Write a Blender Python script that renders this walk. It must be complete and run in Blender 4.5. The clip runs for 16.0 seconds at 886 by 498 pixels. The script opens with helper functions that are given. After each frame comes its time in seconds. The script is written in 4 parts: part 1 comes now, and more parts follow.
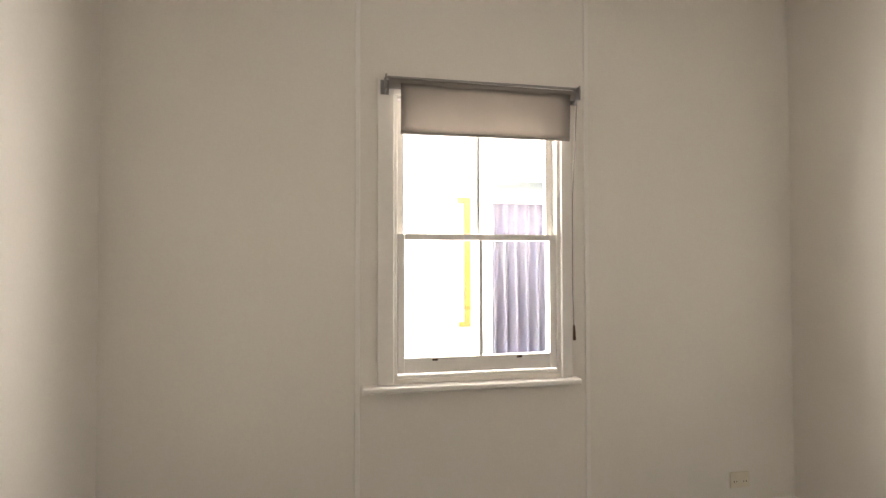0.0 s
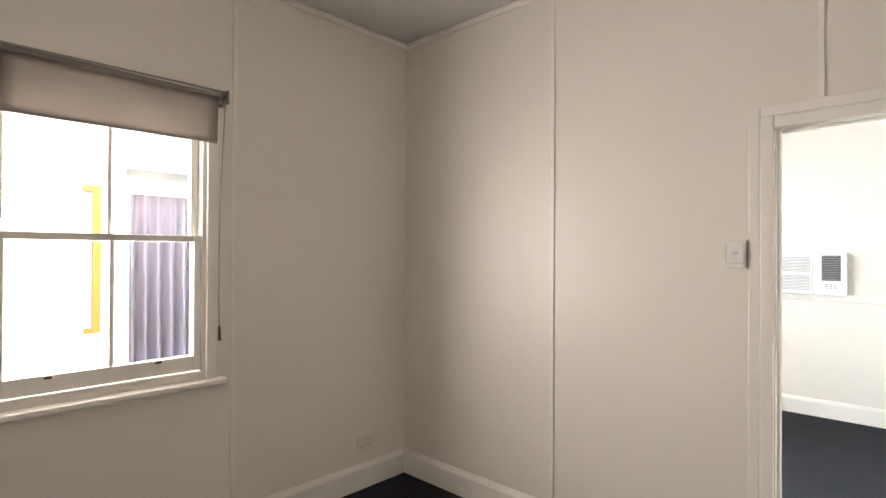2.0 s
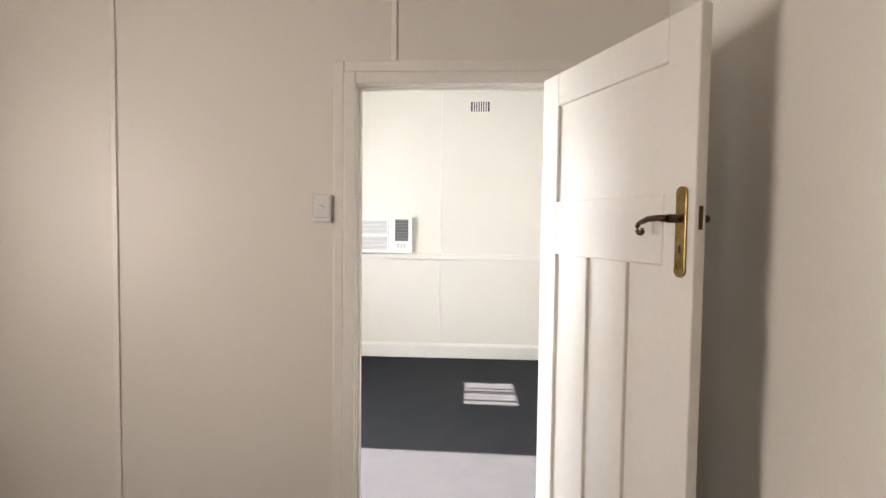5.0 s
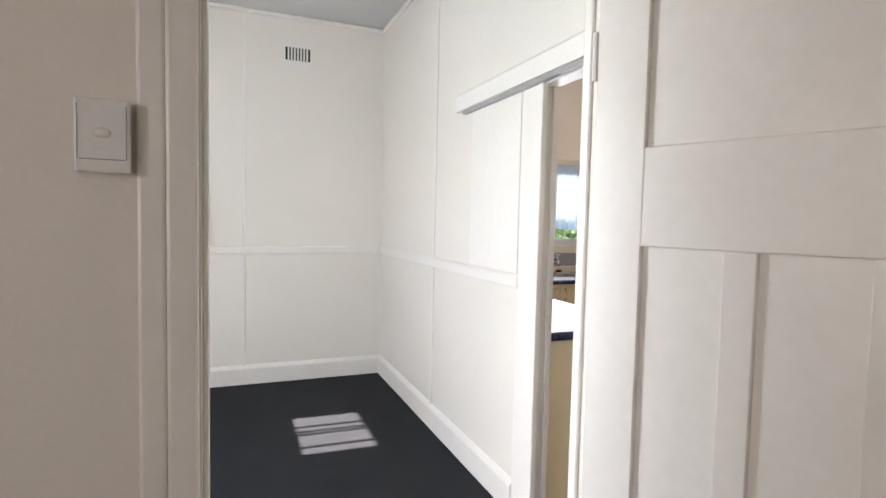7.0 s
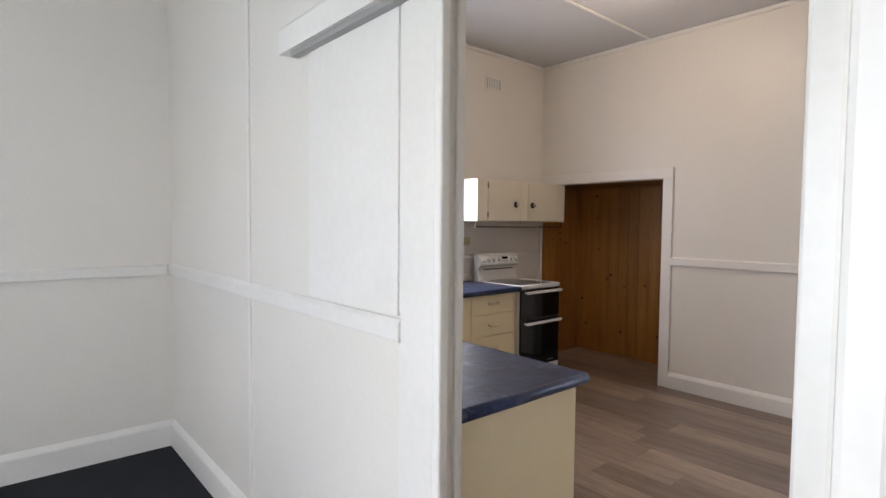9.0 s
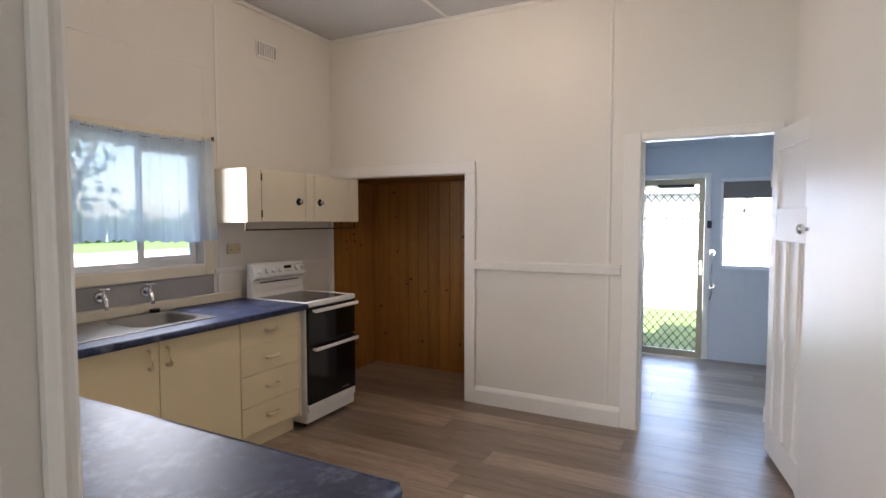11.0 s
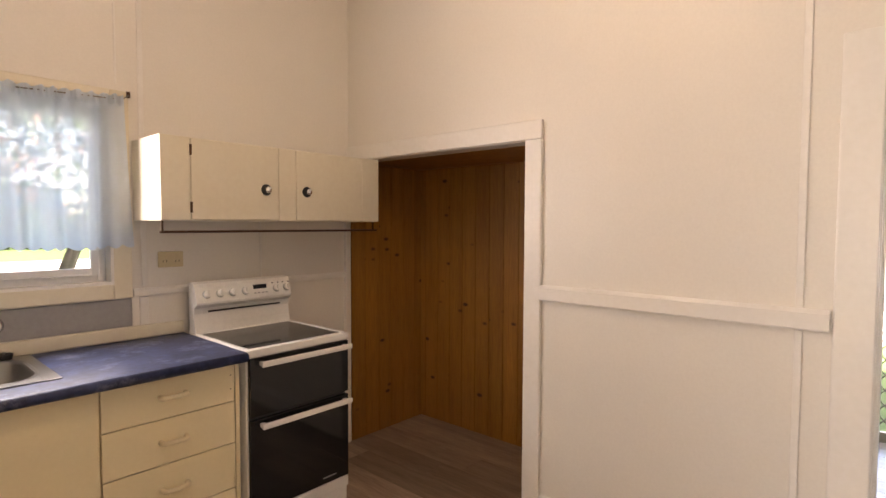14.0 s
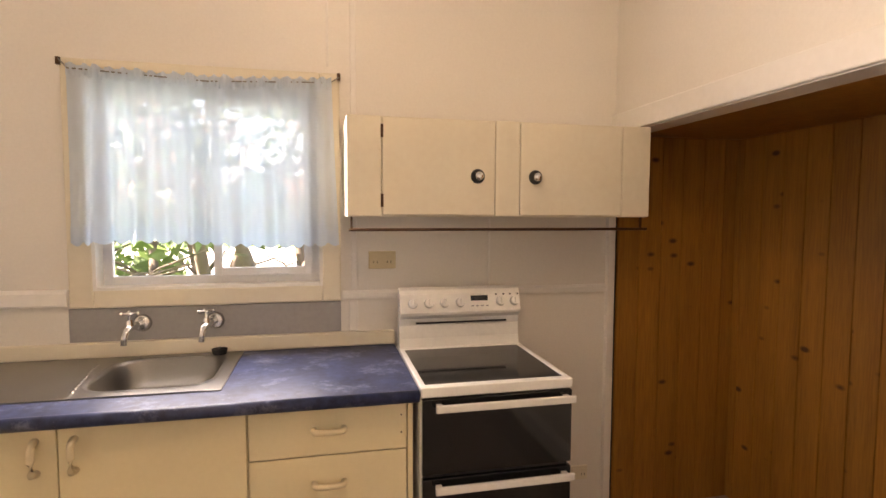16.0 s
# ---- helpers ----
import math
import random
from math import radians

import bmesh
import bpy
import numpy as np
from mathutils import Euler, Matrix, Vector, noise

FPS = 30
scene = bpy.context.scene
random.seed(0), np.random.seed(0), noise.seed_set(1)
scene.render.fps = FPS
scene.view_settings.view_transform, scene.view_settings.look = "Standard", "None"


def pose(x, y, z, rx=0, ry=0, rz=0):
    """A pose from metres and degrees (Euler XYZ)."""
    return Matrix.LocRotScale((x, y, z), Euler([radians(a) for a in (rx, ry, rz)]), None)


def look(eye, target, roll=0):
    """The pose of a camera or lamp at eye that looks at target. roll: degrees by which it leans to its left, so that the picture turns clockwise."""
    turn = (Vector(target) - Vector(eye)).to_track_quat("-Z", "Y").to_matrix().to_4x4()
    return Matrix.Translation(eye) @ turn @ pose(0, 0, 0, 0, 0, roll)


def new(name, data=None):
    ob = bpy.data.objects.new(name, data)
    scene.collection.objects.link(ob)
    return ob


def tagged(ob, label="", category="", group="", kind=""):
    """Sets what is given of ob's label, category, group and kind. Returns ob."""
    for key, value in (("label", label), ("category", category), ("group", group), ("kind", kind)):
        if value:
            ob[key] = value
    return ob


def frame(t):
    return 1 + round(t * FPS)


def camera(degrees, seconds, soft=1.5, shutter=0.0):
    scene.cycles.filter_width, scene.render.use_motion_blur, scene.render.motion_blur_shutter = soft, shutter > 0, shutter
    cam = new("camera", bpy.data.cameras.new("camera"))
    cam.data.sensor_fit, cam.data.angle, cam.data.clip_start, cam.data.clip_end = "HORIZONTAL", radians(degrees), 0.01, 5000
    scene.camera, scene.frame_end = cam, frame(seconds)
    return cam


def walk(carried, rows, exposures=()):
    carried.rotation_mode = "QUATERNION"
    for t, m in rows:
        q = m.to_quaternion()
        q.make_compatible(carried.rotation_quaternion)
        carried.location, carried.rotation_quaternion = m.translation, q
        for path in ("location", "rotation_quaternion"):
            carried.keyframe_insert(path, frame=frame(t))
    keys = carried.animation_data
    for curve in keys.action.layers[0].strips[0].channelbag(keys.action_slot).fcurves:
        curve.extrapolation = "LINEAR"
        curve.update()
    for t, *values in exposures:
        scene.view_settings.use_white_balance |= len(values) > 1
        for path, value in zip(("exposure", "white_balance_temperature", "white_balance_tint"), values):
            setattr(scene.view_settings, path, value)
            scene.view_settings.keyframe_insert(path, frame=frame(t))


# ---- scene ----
cam = camera(79.9, 16.0)

PATH = [
    (0, (-0.338, -2.483, 1.497), (-2.301, -2.103, 1.542), -0.1),
    (0.5, (-0.274, -2.513, 1.516), (-2.147, -1.811, 1.549), -0.1),
    (1, (-0.234, -2.509, 1.517), (-1.969, -1.515, 1.547), -0.0),
    (1.5, (-0.181, -2.498, 1.551), (-1.757, -1.267, 1.568), 0.3),
    (2, (-0.151, -2.507, 1.554), (-1.526, -1.054, 1.566), 0.3),
    (2.5, (-0.103, -2.515, 1.547), (-1.295, -0.909, 1.552), 0.5),
    (3, (-0.027, -2.575, 1.547), (-1.033, -0.846, 1.538), 0.5),
    (3.5, (0.042, -2.67, 1.546), (-0.766, -0.84, 1.51), 0.5),
    (4, (0.056, -2.677, 1.531), (-0.535, -0.768, 1.47), 0.6),
    (4.2, (0.029, -2.614, 1.523), (-0.471, -0.679, 1.451), 0.6),
    (6.3, (-0.58, -1.478, 1.457), (-0.053, 0.447, 1.339), 1.2),
    (6.5, (-0.619, -1.354, 1.459), (-0.019, 0.551, 1.339), 1.3),
    (7, (-0.602, -1.031, 1.431), (0.145, 0.821, 1.317), 1.3),
    (7.5, (-0.504, -0.716, 1.463), (0.371, 1.079, 1.348), 1.0),
    (8, (-0.469, -0.452, 1.455), (0.552, 1.264, 1.342), 0.9),
    (8.5, (-0.396, -0.23, 1.431), (0.761, 1.399, 1.341), 0.6),
    (9, (-0.196, -0.026, 1.439), (1.105, 1.49, 1.345), 0.5),
    (9.5, (-0.039, 0.075, 1.437), (1.42, 1.439, 1.342), 0.5),
    (10, (0.098, 0.205, 1.466), (1.705, 1.392, 1.365), 0.7),
    (10.2, (0.16, 0.26, 1.495), (1.816, 1.378, 1.388), 0.4),
    (12.3, (1.164, 0.698, 1.43), (2.98, 1.532, 1.344), 0.3),
    (12.5, (1.279, 0.722, 1.423), (3.084, 1.577, 1.334), 0.3),
    (13, (1.61, 0.743, 1.435), (3.364, 1.699, 1.35), 0.2),
    (13.5, (1.908, 0.793, 1.442), (3.562, 1.914, 1.352), 0.2),
    (14, (2.159, 0.881, 1.457), (3.659, 2.2, 1.363), 0.2),
    (14.5, (2.407, 0.942, 1.462), (3.693, 2.471, 1.365), 0.2),
    (15, (2.614, 1.02, 1.452), (3.653, 2.726, 1.348), 0.2),
    (15.5, (2.847, 1.181, 1.465), (3.593, 3.033, 1.352), 0.1),
    (16, (3.001, 1.324, 1.477), (3.436, 3.272, 1.347), 0.2),
]
EXPOSURES = [(0.0, 5.05, 6700, 15), (2.0, 4.75, 6700, 17), (4.0, 4.75, 7000, 19), (6.3, 4.05, 6600, 19), (7.0, 3.9, 6550, 20), (8.0, 3.65, 6400, 20),
             (10.2, 3.5, 6250, 19), (12.3, 3.8, 6900, 19), (14.0, 4.0, 7900, 26), (16.0, 4.3, 8400, 26)]
walk(cam, [(t, look(eye, target, roll)) for t, eye, target, roll in PATH], EXPOSURES)

# ---- sky, sun and window light ----
SUN_EL, SUN_AZ = 38.0, 270.0        # degrees; the sun stands over -x
world = bpy.data.worlds.new("sky")
scene.world = world
world.use_nodes = True
wn = world.node_tree.nodes
sky = wn.new("ShaderNodeTexSky")
sky.sky_type, sky.sun_disc = "NISHITA", False
sky.sun_elevation, sky.sun_rotation = radians(SUN_EL), radians(SUN_AZ)
wn["Background"].inputs[1].default_value = 0.060
world.node_tree.links.new(sky.outputs[0], wn["Background"].inputs[0])


def lamp(name, kind, m, energy, colour=(1, 1, 1), size=None):
    d = bpy.data.lights.new(name, kind)
    d.energy, d.color = energy, colour
    if kind == "SUN":
        d.angle = radians(0.5)
    if kind == "AREA":
        d.shape, d.size, d.size_y = "RECTANGLE", size[0], size[1]
    if kind == "POINT":
        d.shadow_soft_size = size
    o = new(name, d)
    o.matrix_world = m
    return o


lamp("sun", "SUN", look((-10, 0.3, 7.8), (0, 0, 0)), 3.6, (1, 0.95, 0.87))
lamp("daylight_bedroom_window", "AREA", look((-2.99, -1.79, 1.6), (0, -1.79, 1.75)), 2.55, (1.0, 0.955, 0.89), (0.78, 1.25))
lamp("daylight_dining_window", "AREA", look((-2.28, 1.4, 1.4), (1, 1.4, 1.2)), 13.7, (0.80, 0.91, 1.0), (2.4, 1.6))
lamp("daylight_kitchen_window", "AREA", look((2.55, 3.58, 1.6), (2.55, 0, 1.6)), 2.0, (0.92, 0.96, 1.0), (0.80, 0.8))
lamp("daylight_behind_curtain", "AREA", look((2.55, 3.79, 1.6), (2.55, 0, 1.6)), 0.14, (0.50, 0.72, 1.0), (0.84, 0.78))
lamp("daylight_porch_window", "AREA", look((6.83, -0.05, 1.35), (5, 0, 0.9)), 1.3, (0.50, 0.72, 1.0), (0.9, 0.7))
lamp("daylight_porch_door", "AREA", look((6.86, 0.92, 1.0), (5, 0.9, 0.3)), 1.8, (0.45, 0.68, 1.0), (0.6, 1.8))
lamp("ceiling_bulb", "POINT", pose(3.08, 1.83, 2.90), 1.25, (1, 0.80, 0.58), 0.09)

# ---- materials ----


def material(name, colour, rough=0.6, metal=0.0, second=None, coarse=2.0, fine=60.0, bump=0.05, stretch=(1, 1, 1), amount=0.5, per_piece=0.0, spec=0.5):
    m = bpy.data.materials.new(name)
    m.use_nodes = True
    n, l = m.node_tree.nodes, m.node_tree.links
    p = n["Principled BSDF"]
    p.inputs["Roughness"].default_value, p.inputs["Metallic"].default_value = rough, metal
    p.inputs["Specular IOR Level"].default_value = spec
    co, mp = n.new("ShaderNodeTexCoord"), n.new("ShaderNodeMapping")
    mp.inputs["Scale"].default_value = stretch
    l.new(co.outputs["Object"], mp.inputs["Vector"])
    vector = mp.outputs["Vector"]
    info = None
    if per_piece:
        info, ad = n.new("ShaderNodeObjectInfo"), n.new("ShaderNodeVectorMath")
        ml = n.new("ShaderNodeMath")
        ml.operation, ml.inputs[1].default_value = "MULTIPLY", 37.0
        l.new(info.outputs["Random"], ml.inputs[0])
        l.new(vector, ad.inputs[0])
        l.new(ml.outputs[0], ad.inputs[1])
        vector = ad.outputs[0]
    a, b = n.new("ShaderNodeTexNoise"), n.new("ShaderNodeTexNoise")
    a.inputs["Scale"].default_value, b.inputs["Scale"].default_value = coarse, fine
    a.inputs["Detail"].default_value, b.inputs["Detail"].default_value = 5, 3
    l.new(vector, a.inputs["Vector"])
    l.new(vector, b.inputs["Vector"])
    ramp = n.new("ShaderNodeValToRGB")
    second = second or tuple(c * 0.9 for c in colour)
    ramp.color_ramp.elements[0].position, ramp.color_ramp.elements[1].position = 0.32, 0.68
    ramp.color_ramp.elements[0].color, ramp.color_ramp.elements[1].color = (*second, 1), (*colour, 1)
    mix = n.new("ShaderNodeMath")
    mix.operation, mix.use_clamp = "MULTIPLY_ADD", True
    mix.inputs[1].default_value = amount
    l.new(b.outputs["Fac"], mix.inputs[0])
    sc = n.new("ShaderNodeMath")
    sc.operation, sc.inputs[1].default_value = "MULTIPLY", 1 - amount
    l.new(a.outputs["Fac"], sc.inputs[0])
    l.new(sc.outputs[0], mix.inputs[2])
    l.new(mix.outputs[0], ramp.inputs[0])
    out = ramp.outputs[0]
    if per_piece:
        hsv, rng = n.new("ShaderNodeHueSaturation"), n.new("ShaderNodeMapRange")
        rng.inputs["To Min"].default_value, rng.inputs["To Max"].default_value = 1 - per_piece, 1 + per_piece
        l.new(info.outputs["Random"], rng.inputs["Value"])
        l.new(rng.outputs[0], hsv.inputs["Value"])
        l.new(out, hsv.inputs["Color"])
        out = hsv.outputs[0]
    l.new(out, p.inputs["Base Color"])
    if bump:
        bp = n.new("ShaderNodeBump")
        bp.inputs["Strength"].default_value, bp.inputs["Distance"].default_value = bump, 0.01
        l.new(mix.outputs[0], bp.inputs["Height"])
        l.new(bp.outputs[0], p.inputs["Normal"])
    return m


WALL = material("wall_paint", (0.80, 0.76, 0.69), 0.42, second=(0.75, 0.71, 0.64), coarse=1.2, fine=90, bump=0.05)
TRIM = material("gloss_trim_paint", (0.83, 0.80, 0.75), 0.38, second=(0.78, 0.75, 0.69), coarse=3, fine=40, bump=0.04)
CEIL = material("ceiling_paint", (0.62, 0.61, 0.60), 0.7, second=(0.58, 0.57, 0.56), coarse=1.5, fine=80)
CARPET = material("charcoal_carpet", (0.030, 0.032, 0.036), 0.95, second=(0.017, 0.018, 0.021), coarse=5, fine=420, bump=0.6, amount=0.7, spec=0.2)
PLANK = material("grey_oak_laminate", (0.40, 0.30, 0.225), 0.34, second=(0.19, 0.135, 0.10), coarse=2.2, fine=14, bump=0.05, stretch=(9, 0.8, 9), amount=0.42, per_piece=0.28)
LAM_GAP = material("laminate_joint", (0.14, 0.105, 0.08), 0.7)
CREAM = material("cream_cupboard_board", (0.84, 0.73, 0.49), 0.36, second=(0.80, 0.69, 0.45), coarse=2, fine=60, bump=0.02)
CREAM2 = material("old_cream_enamel", (0.77, 0.71, 0.57), 0.34, second=(0.72, 0.65, 0.51), coarse=4, fine=35, bump=0.06)
HANDLE = material("cream_plastic", (0.80, 0.68, 0.46), 0.32, bump=0)
BENCH = material("blue_mottled_laminate", (0.045, 0.064, 0.150), 0.42, second=(0.011, 0.016, 0.042), coarse=9, fine=38, bump=0.02, amount=0.5, spec=0.35)
STEEL = material("stainless_steel", (0.30, 0.29, 0.275), 0.30, 1.0, coarse=4, fine=200, bump=0.03)
CHROME = material("chrome", (0.78, 0.78, 0.78), 0.10, 1.0, bump=0)
BRASS = material("aged_brass", (0.40, 0.28, 0.11), 0.30, 1.0, second=(0.20, 0.13, 0.05), coarse=25, fine=120, bump=0.1)
BRONZE = material("dark_bronze", (0.10, 0.055, 0.03), 0.35, 0.8, coarse=30, fine=120)
ENAMEL = material("white_stove_enamel", (0.84, 0.83, 0.79), 0.22, coarse=3, fine=50, bump=0.01)
GLASSBLK = material("black_oven_glass", (0.007, 0.007, 0.008), 0.07, second=(0.005, 0.005, 0.006), bump=0)
BLACK = material("matt_black", (0.012, 0.012, 0.012), 0.5)
GREYPL = material("grey_splash_sheet", (0.36, 0.35, 0.34), 0.4, second=(0.31, 0.30, 0.29), coarse=4, fine=50)
WHITEPL = material("white_plastic", (0.82, 0.81, 0.78), 0.35, bump=0)
SOCKET = material("yellowed_plastic", (0.66, 0.55, 0.34), 0.4, bump=0)
GREYPRINT = material("grey_print", (0.30, 0.30, 0.30), 0.5, bump=0)
BLIND = material("grey_blind_fabric", (0.26, 0.235, 0.21), 0.85, second=(0.22, 0.20, 0.18), coarse=6, fine=500, bump=0.2)
ALU = material("white_aluminium", (0.78, 0.79, 0.80), 0.35, bump=0)
BRONZEFR = material("bronze_anodised_frame", (0.30, 0.27, 0.20), 0.38, 0.5)
GRILLE = material("grille_wire", (0.11, 0.10, 0.075), 0.45, 0.3, bump=0)
PORCH = material("porch_grey_paint", (0.62, 0.66, 0.70), 0.5, second=(0.57, 0.61, 0.65), coarse=2, fine=60)
GRASS = material("lawn", (0.07, 0.14, 0.025), 0.9, second=(0.04, 0.085, 0.015), coarse=0.8, fine=30, bump=0.5)
ROAD = material("pale_concrete_road", (0.40, 0.39, 0.37), 0.85, coarse=0.5, fine=20, bump=0.2)
FENCE = material("white_steel_sheet", (0.80, 0.80, 0.78), 0.45, coarse=1, fine=20)
HOUSEW = material("white_weatherboard_paint", (0.84, 0.84, 0.82), 0.5, coarse=2, fine=30)
ROOF = material("grey_roof_steel", (0.33, 0.35, 0.38), 0.5, coarse=2, fine=30)
BLUEW = material("blue_painted_board", (0.16, 0.32, 0.52), 0.6, coarse=2, fine=30)
ORANGE = material("orange_timber", (0.55, 0.21, 0.03), 0.45, second=(0.45, 0.17, 0.025), coarse=3, fine=40)
DRAPE = material("lilac_grey_drape", (0.44, 0.41, 0.51), 0.85, second=(0.36, 0.33, 0.42), coarse=5, fine=300)
BARK = material("tree_bark", (0.13, 0.10, 0.08), 0.9, second=(0.06, 0.05, 0.04), coarse=6, fine=40, bump=0.6)
LEAF = material("green_leaves", (0.09, 0.17, 0.03), 0.55, second=(0.04, 0.09, 0.02), coarse=3, fine=25, bump=0)
PINK = material("pink_blossom_leaves", (0.45, 0.20, 0.13), 0.6, second=(0.28, 0.16, 0.08), coarse=3, fine=25, bump=0)


def pine():
    m = material("varnished_knotty_pine", (0.40, 0.185, 0.034), 0.42, second=(0.24, 0.10, 0.017), coarse=2.2, fine=16, bump=0.03,
                 stretch=(9, 9, 0.55), amount=0.5, per_piece=0.10)
    n, l = m.node_tree.nodes, m.node_tree.links
    p = n["Principled BSDF"]
    base = p.inputs["Base Color"].links[0].from_socket
    co, info, mp = n.new("ShaderNodeTexCoord"), n.new("ShaderNodeObjectInfo"), n.new("ShaderNodeMapping")
    mp.inputs["Scale"].default_value = (5, 5, 9)
    ml = n.new("ShaderNodeVectorMath")
    ml.operation = "MULTIPLY_ADD"
    ml.inputs[1].default_value, = ((19, 31, 47),)
    l.new(co.outputs["Object"], mp.inputs["Vector"])
    l.new(info.outputs["Random"], ml.inputs[0])
    l.new(mp.outputs[0], ml.inputs[2])
    v = n.new("ShaderNodeTexVoronoi")
    v.inputs["Scale"].default_value = 1.0
    l.new(ml.outputs[0], v.inputs["Vector"])
    r = n.new("ShaderNodeValToRGB")
    r.color_ramp.elements[0].position, r.color_ramp.elements[1].position = 0.07, 0.15
    r.color_ramp.elements[0].color, r.color_ramp.elements[1].color = (1, 1, 1, 1), (0, 0, 0, 1)
    l.new(v.outputs["Distance"], r.inputs[0])
    mx = n.new("ShaderNodeMix")
    mx.data_type = "RGBA"
    mx.inputs[7].default_value = (0.055, 0.018, 0.006, 1)
    l.new(r.outputs[0], mx.inputs[0])
    l.new(base, mx.inputs[6])
    l.new(mx.outputs[2], p.inputs["Base Color"])
    return m


PINE = pine()


def bench_scuffs():
    n, l = BENCH.node_tree.nodes, BENCH.node_tree.links
    p = n["Principled BSDF"]
    base = p.inputs["Base Color"].links[0].from_socket
    co, t1 = n.new("ShaderNodeTexCoord"), n.new("ShaderNodeTexNoise")
    t1.inputs["Scale"].default_value, t1.inputs["Detail"].default_value, t1.inputs["Roughness"].default_value = 7, 9, 0.75
    r = n.new("ShaderNodeValToRGB")
    r.color_ramp.elements[0].position, r.color_ramp.elements[1].position = 0.53, 0.76
    l.new(co.outputs["Object"], t1.inputs["Vector"])
    l.new(t1.outputs["Fac"], r.inputs[0])
    mx = n.new("ShaderNodeMix")
    mx.data_type = "RGBA"
    mx.inputs[7].default_value = (0.24, 0.27, 0.38, 1)
    l.new(r.outputs[0], mx.inputs[0])
    l.new(base, mx.inputs[6])
    l.new(mx.outputs[2], p.inputs["Base Color"])


bench_scuffs()


def clear(name, colour, through_part, glass=False):
    m = bpy.data.materials.new(name)
    m.use_nodes = True
    n, l = m.node_tree.nodes, m.node_tree.links
    p = n["Principled BSDF"]
    o = n["Material Output"]
    t, mx = n.new("ShaderNodeBsdfTransparent"), n.new("ShaderNodeMixShader")
    if glass:
        g = n.new("ShaderNodeBsdfGlossy")
        g.inputs["Roughness"].default_value = 0.02
        f = n.new("ShaderNodeFresnel")
        l.new(f.outputs[0], mx.inputs[0])
        l.new(t.outputs[0], mx.inputs[1])
        l.new(g.outputs[0], mx.inputs[2])
    else:
        tr, add, df = n.new("ShaderNodeBsdfTranslucent"), n.new("ShaderNodeMixShader"), n.new("ShaderNodeBsdfDiffuse")
        tr.inputs[0].default_value, df.inputs[0].default_value = (*colour, 1), (*colour, 1)
        add.inputs[0].default_value = 0.2
        l.new(tr.outputs[0], add.inputs[1])
        l.new(df.outputs[0], add.inputs[2])
        nz, mr, co = n.new("ShaderNodeTexNoise"), n.new("ShaderNodeMapRange"), n.new("ShaderNodeTexCoord")
        nz.inputs["Scale"].default_value = 9
        l.new(co.outputs["Object"], nz.inputs["Vector"])
        mr.inputs["To Min"].default_value, mr.inputs["To Max"].default_value = through_part - 0.05, through_part + 0.05
        l.new(nz.outputs["Fac"], mr.inputs["Value"])
        l.new(mr.outputs[0], mx.inputs[0])
        l.new(add.outputs[0], mx.inputs[1])
        l.new(t.outputs[0], mx.inputs[2])
    n.remove(p)
    l.new(mx.outputs[0], o.inputs[0])
    return m


GLASS = clear("window_glass", (1, 1, 1), 1, True)
SHEER = clear("sheer_white_voile", (0.80, 0.89, 1.0), 0.17)
LIT = bpy.data.materials.new("lit_lamp_glass")
LIT.use_nodes = True
LIT.node_tree.nodes["Principled BSDF"].inputs["Emission Color"].default_value = (1, 0.85, 0.65, 1)
LIT.node_tree.nodes["Principled BSDF"].inputs["Emission Strength"].default_value = 3.0

# ---- mesh helpers ----


def box(bm, x0, x1, y0, y1, z0, z1, bev=0.0, seg=2):
    r = bmesh.ops.create_cube(bm, size=1, matrix=Matrix.LocRotScale(((x0 + x1) / 2, (y0 + y1) / 2, (z0 + z1) / 2), None, (x1 - x0, y1 - y0, z1 - z0)))
    if bev:
        es = list({e for v in r["verts"] for e in v.link_edges})
        bmesh.ops.bevel(bm, geom=es, offset=bev, segments=seg, affect="EDGES", profile=0.5)
    return bm


def solid(*a, **k):
    return box(bmesh.new(), *a, **k)


def rod(bm, p, q, r0, r1=None, seg=14):
    p, q = Vector(p), Vector(q)
    d = q - p
    m = Matrix.Translation((p + q) / 2) @ d.to_track_quat("Z", "Y").to_matrix().to_4x4()
    bmesh.ops.create_cone(bm, cap_ends=True, segments=seg, radius1=r0, radius2=r0 if r1 is None else r1, depth=d.length, matrix=m)
    return bm


def ball(bm, c, r, sx=1, sy=1, sz=1, seg=14):
    bmesh.ops.create_uvsphere(bm, u_segments=seg, v_segments=seg // 2 + 2, radius=r, matrix=Matrix.LocRotScale(c, None, (sx, sy, sz)))
    return bm


def tube(bm, pts, r, seg=10):
    rings = []
    for i, p in enumerate(pts):
        a, b = Vector(pts[max(i - 1, 0)]), Vector(pts[min(i + 1, len(pts) - 1)])
        q = (b - a).to_track_quat("Z", "Y")
        rr = r[i] if isinstance(r, (list, tuple)) else r
        rings.append([bm.verts.new(Vector(p) + q @ Vector((rr * math.cos(2 * math.pi * k / seg), rr * math.sin(2 * math.pi * k / seg), 0))) for k in range(seg)])
    for u, v in zip(rings, rings[1:]):
        for k in range(seg):
            bm.faces.new((u[k], u[(k + 1) % seg], v[(k + 1) % seg], v[k]))
    bm.faces.new(rings[0][::-1])
    bm.faces.new(rings[-1])
    return bm


